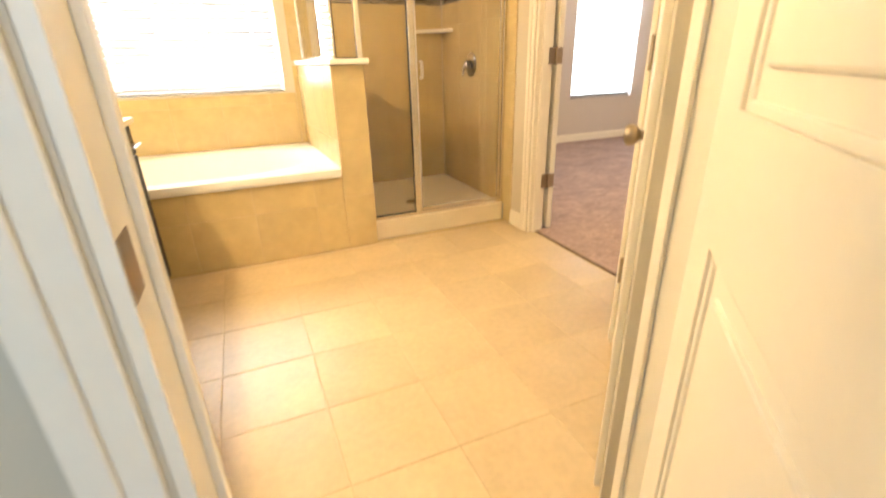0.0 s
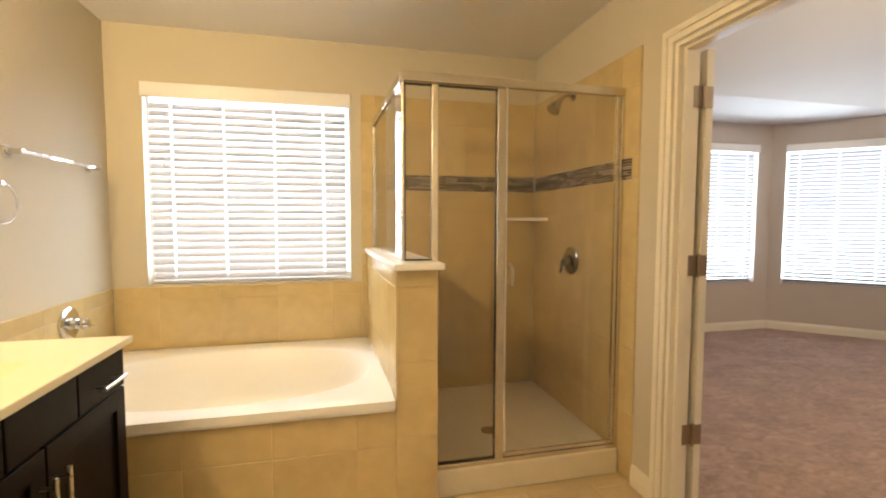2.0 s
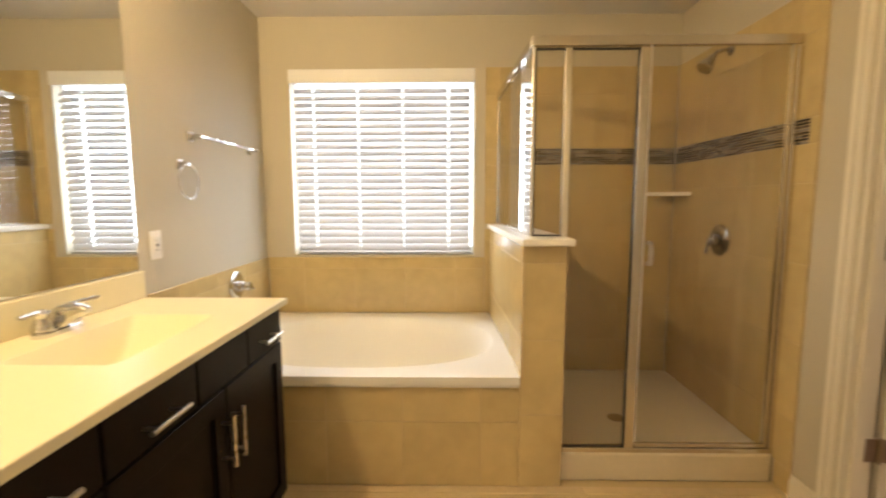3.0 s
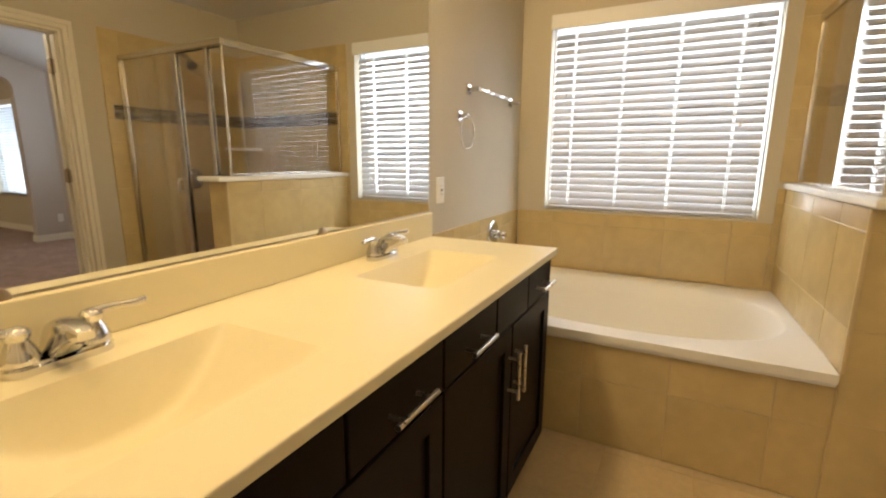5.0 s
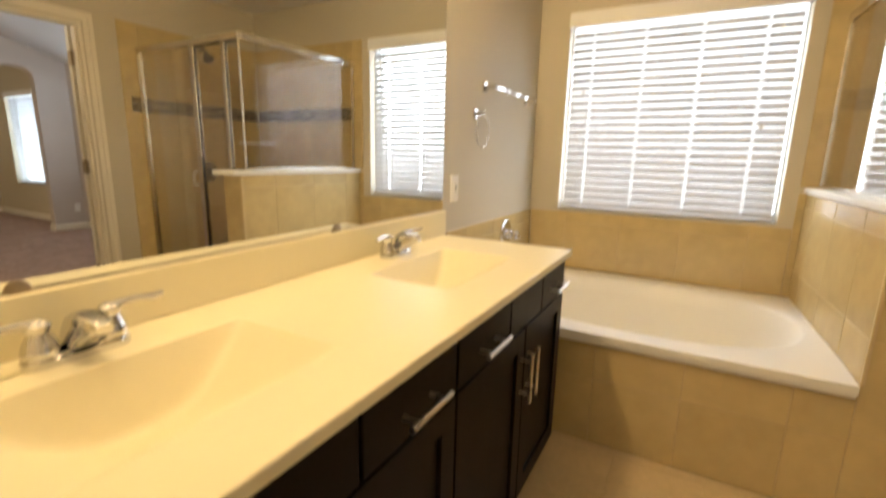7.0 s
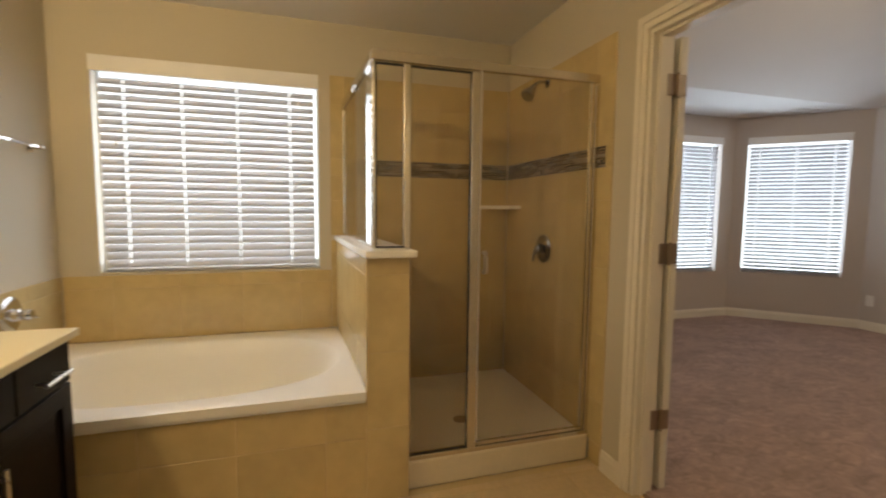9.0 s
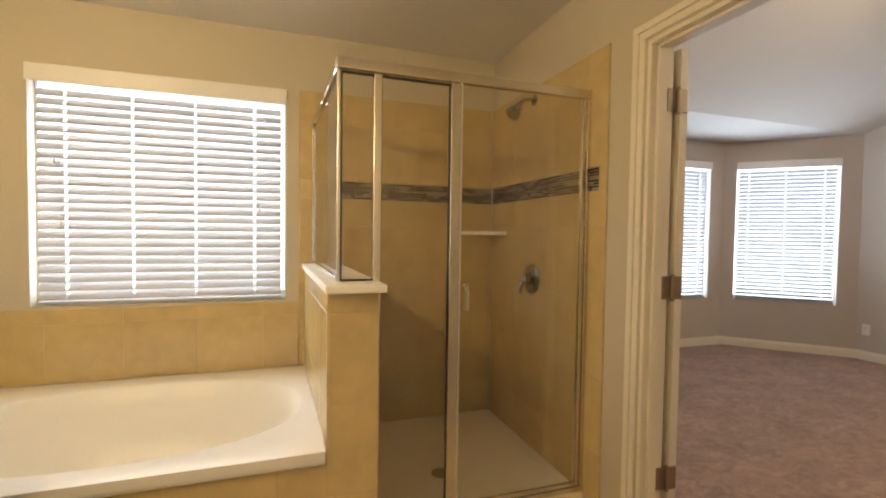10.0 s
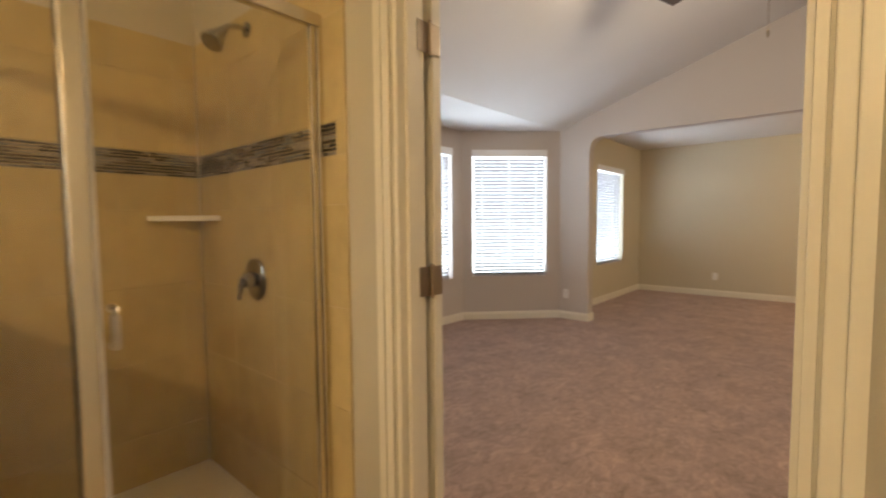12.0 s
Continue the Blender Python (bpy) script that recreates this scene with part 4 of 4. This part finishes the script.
baseboard("baseboard", (7.434, OPEN_N), (7.434, 4.421), 1)
b = block(2.748, 2.766, DOOR[0] + 0.018, DOOR[1] - 0.018, -0.004, 0.008, 0.003)
structure("trim", b, M_STRIP, "thin metal strip between tile and carpet", "threshold")

# ---- ceiling fan in the bedroom ----
FX, FY = 4.62, 1.99
fz = CEIL + (4.42 - FY) / 3
fan = thing("ceiling_fan", (FX, FY, fz), "dark-bladed ceiling fan with a lit bowl and pull chain", "ceiling fan")
b = bmesh.new()
lathe(b, [(0, 0.03), (0.05, 0.07), (0.10, 0.065), (0.14, 0.0)][::-1], (FX, FY, fz - 0.12), (0, 0, 1), 24)
part("canopy", b, M_NICKEL, fan, "", True)
b = bmesh.new()
tube(b, [(FX, FY, 2.76), (FX, FY, fz - 0.02)], 0.013, 12)
part("downrod", b, M_NICKEL, fan, "", True)
b = bmesh.new()
lathe(b, [(0, 0.05), (0.02, 0.11), (0.07, 0.125), (0.11, 0.10), (0.15, 0.03)], (FX, FY, 2.64), (0, 0, 1), 24)
part("motor", b, M_NICKEL, fan, "", True)
for k in range(5):
    b = block(0.16, 0.66, -0.065, 0.065, -0.004, 0.004, 0.003)
    box(b, 0.09, 0.2, -0.018, 0.018, -0.012, -0.004, 0.003)
    b.transform(pose(FX, FY, 2.66, 0, 0, 130 + 72 * k) @ pose(0, 0, 0, 12, 0, 0))
    part("blade", b, M_FAN, fan, "dark walnut blade")
b = bmesh.new()
lathe(b, [(0, 0.005), (0.01, 0.06), (0.04, 0.11), (0.08, 0.13), (0.14, 0.11)], (FX, FY, 2.50), (0, 0, 1), 24)
part("bowl", b, M_BULB, fan, "lit frosted glass bowl", True).visible_shadow = False
b = bmesh.new()
tube(b, [(FX - 0.01, FY - 0.02, 2.53), (FX - 0.01, FY - 0.02, 2.225)], 0.0016, 6)
lathe(b, [(0, 0.002), (0.01, 0.006), (0.035, 0.008), (0.045, 0.002)], (FX - 0.01, FY - 0.02, 2.18), (0, 0, 1), 10)
part("pull_chain", b, M_HINGE, fan)
lamp("fan_light", "POINT", Matrix.Translation((FX, FY, 2.55)), 62.0, (1.0, 0.80, 0.56), radius=0.08)

# made-up fixture, kept out of view, to warm and brighten the sitting room walls
cl = thing("sitting_fill_light", (9.0, 0.6, 2.55), "unseen flush ceiling light added to warm the sitting room", "ceiling light")
b = bmesh.new()
lathe(b, [(0, 0.16), (0.02, 0.165), (0.025, 0.15)], (9.0, 0.6, 2.55), (0, 0, -1), 28)
part("base", b, M_NICKEL, cl, "", True)
b = bmesh.new()
lathe(b, [(0.02, 0.15), (0.05, 0.14), (0.08, 0.10), (0.095, 0.02)], (9.0, 0.6, 2.55), (0, 0, -1), 28)
part("bowl", b, M_BULB, cl, "", True).visible_shadow = False
lamp("sitting_fill_bulb", "POINT", Matrix.Translation((9.0, 0.6, 2.40)), 75.0, WARM, radius=0.1)

# ---- tiles, piece by piece ----
TILES = {}


def tile_mesh(w, h, material, key):
    k = (round(w, 3), round(h, 3), key)
    if k not in TILES:
        b = block(0, w, -0.009, 0, 0, h)
        bmesh.ops.bevel(b, geom=[e for e in b.edges if all(v.co.y < -0.008 for v in e.verts)], offset=0.0018, segments=1, affect="EDGES")
        TILES[k] = mesh_of("tile", b, material)
    return TILES[k]


def tiles(parent, m, us, vs, material, key, gap=0.0024, skip=None):
    """Pieces between the joints us and vs; m: x along, z up, -y out of the surface."""
    for a, b2 in zip(us, us[1:]):
        for c, d in zip(vs, vs[1:]):
            if skip and skip((a + b2) / 2, (c + d) / 2):
                continue
            part("tile", tile_mesh(b2 - a - gap, d - c - gap, material, key), material, parent,
                 m=m @ pose(a + gap / 2, random.uniform(-0.0004, 0.0004), c + gap / 2))


def joints(lo, hi, start, pitch):
    k = math.ceil((lo - start) / pitch + 0.08)
    out = [lo]
    while start + k * pitch < hi - 0.02:
        out.append(start + k * pitch)
        k += 1
    return out + [hi]


P = 0.340
PV = 0.336


def tiled(name, m, us, vs, label, material=M_TILE, key="wall", **more):
    w0, w1, h0, h1 = us[0], us[-1], vs[0], vs[-1]
    b = block(w0, w1, -0.0078, -0.0002, h0, h1)
    b.transform(m)
    base = structure(name, b, M_GROUT, label, "tiling")
    tiles(base, m @ Matrix.Translation((0, -0.0005, 0)), us, vs, material, key, **more)
    return base


ZW = [0.518, 0.82, 0.895]
tiled("tiling_north", pose(0, YN, 0), [0.012] + joints(0.25, 1.46, 0.25, P)[0:], ZW, "beige ceramic wainscot tiles above the bathtub")
tiled("tiling_west", pose(0, 0, 0, 0, 0, 90), joints(2.78, YN - 0.012, 2.98, P), ZW, "beige ceramic wainscot tiles along the bathtub wall")
ROWS_S = [0.116, 0.336, 0.672, 1.008, 1.344, 1.502]
ROWS_T = [1.608, 1.944, 2.12]
SX = joints(1.722, XE - 0.012, 1.722 + 0.30, P)
for vs in (ROWS_S, ROWS_T):
    tiled("tiling_shower_back", pose(0, YN, 0), SX, vs, "beige ceramic tiles on the shower's back wall")
    tiled("tiling_shower_side", pose(XE, 0, 0, 0, 0, -90), [-x for x in reversed(joints(2.84, YN - 0.012, 2.845 + 0.13, P))], vs, "beige ceramic tiles on the shower's side wall")
tiled("tiling_shower_edge", pose(0, YN, 0), [1.462, 1.552, 1.722], [0.518, 0.672, 1.008, 1.085], "beige ceramic edge tiles beside the window")
tiled("tiling_shower_edge", pose(0, YN, 0), [1.462, 1.552, 1.722], [1.12, 1.344, 1.502], "beige ceramic edge tiles beside the window")
tiled("tiling_shower_edge", pose(0, YN, 0), [1.462, 1.552, 1.722], ROWS_T, "beige ceramic edge tiles beside the window")
tiled("tiling_edge", pose(XE, 0, 0, 0, 0, -90), [-2.890, -2.84], [1.502, 1.608], "beige ceramic edge tile at the end of the mosaic band")
tiled("tiling_edge", pose(XE, 0, 0, 0, 0, -90), [-2.936, -2.84], [0.003, 0.116], "beige ceramic edge tile beside the shower curb")
tiled("tiling_edge", pose(0, YN, 0), [1.462, 1.54], [1.502, 1.608], "beige ceramic edge tile at the end of the mosaic band")
AP = pose(0, 2.9, 0)
tiled("tiling_apron", AP, [0.02, 0.342, 0.684, 1.024, 1.368, 1.545], [0.003, 0.303, 0.466], "beige ceramic tiles on the bathtub apron")
tiled("tiling_pony_front", SKEW @ pose(0, PY0 + 0.01, 0), [PX0, PX1], [0.003, 0.338, 0.674, 1.01, 1.087], "beige ceramic tiles on the end of the low wall")
tiled("tiling_pony_tub_side", SKEW @ pose(PX0 + 0.01, 0, 0, 0, 0, -90), [-x for x in reversed(joints(2.885, YN - 0.012, 2.885 + 0.26, P))], [0.518, 0.674, 1.01, 1.087], "beige ceramic tiles on the bathtub side of the low wall")
tiled("tiling_pony_shower_side", SKEW @ pose(PX1 - 0.01, 0, 0, 0, 0, 90), joints(3.035, YN - 0.012, 2.87 + 0.26, P), [0.116, 0.338, 0.674, 1.01, 1.087], "beige ceramic tiles on the shower side of the low wall")


def mosaic(name, m, u0, u1, z0, z1):
    rows = 8
    dz = (z1 - z0) / rows
    verts, faces = [], []
    for r in range(rows):
        u = u0 - random.uniform(0, 0.05)
        while u < u1:
            w = random.choice((0.028, 0.045, 0.06, 0.085))
            a, b2 = max(u, u0), min(u + w, u1)
            u += w
            if b2 - a < 0.006:
                continue
            c, d = z0 + r * dz, z0 + (r + 1) * dz
            y = -0.007 - random.uniform(0, 0.0015)
            k = len(verts)
            g, e = 0.0008, 0.0018
            verts += [(a + g, 0, c + g), (b2 - g, 0, c + g), (b2 - g, 0, d - g), (a + g, 0, d - g), (a + e, y, c + e), (b2 - e, y, c + e), (b2 - e, y, d - e), (a + e, y, d - e)]
            faces += [(k + 4, k + 5, k + 6, k + 7)] + [(k + j, k + (j + 1) % 4, k + 4 + (j + 1) % 4, k + 4 + j) for j in range(4)]
    b = block(u0, u1, -0.003, -0.0002, z0, z1)
    b.transform(m)
    base = structure(name, b, M_GROUT, "dark glass mosaic band between beige tiles", "tiling")
    me = bpy.data.meshes.new("mosaic_sticks")
    me.from_pydata(verts, [], faces)
    me.materials.append(M_MOSAIC)
    ob = part("mosaic_sticks", me, M_MOSAIC, base, "dark brown and grey glass mosaic sticks", m=m)
    ob["kind"] = "stuff"


mosaic("tiling_band_back", pose(0, YN, 0), 1.54, XE - 0.012, 1.503, 1.607)
mosaic("tiling_band_side", pose(XE, 0, 0, 0, 0, -90), -(YN - 0.012), -2.890, 1.503, 1.607)
floor_ob = bpy.data.objects["floor"]
tiles(floor_ob, pose(0, 0, -0.009, -90, 0, 0), joints(0.45, 2.745, 0.805, P), joints(YS0, 2.899, 2.165, P), M_FLOOR, "floor",
      skip=lambda u, v: u > 2.72 and not DOOR[0] < v < DOOR[1])
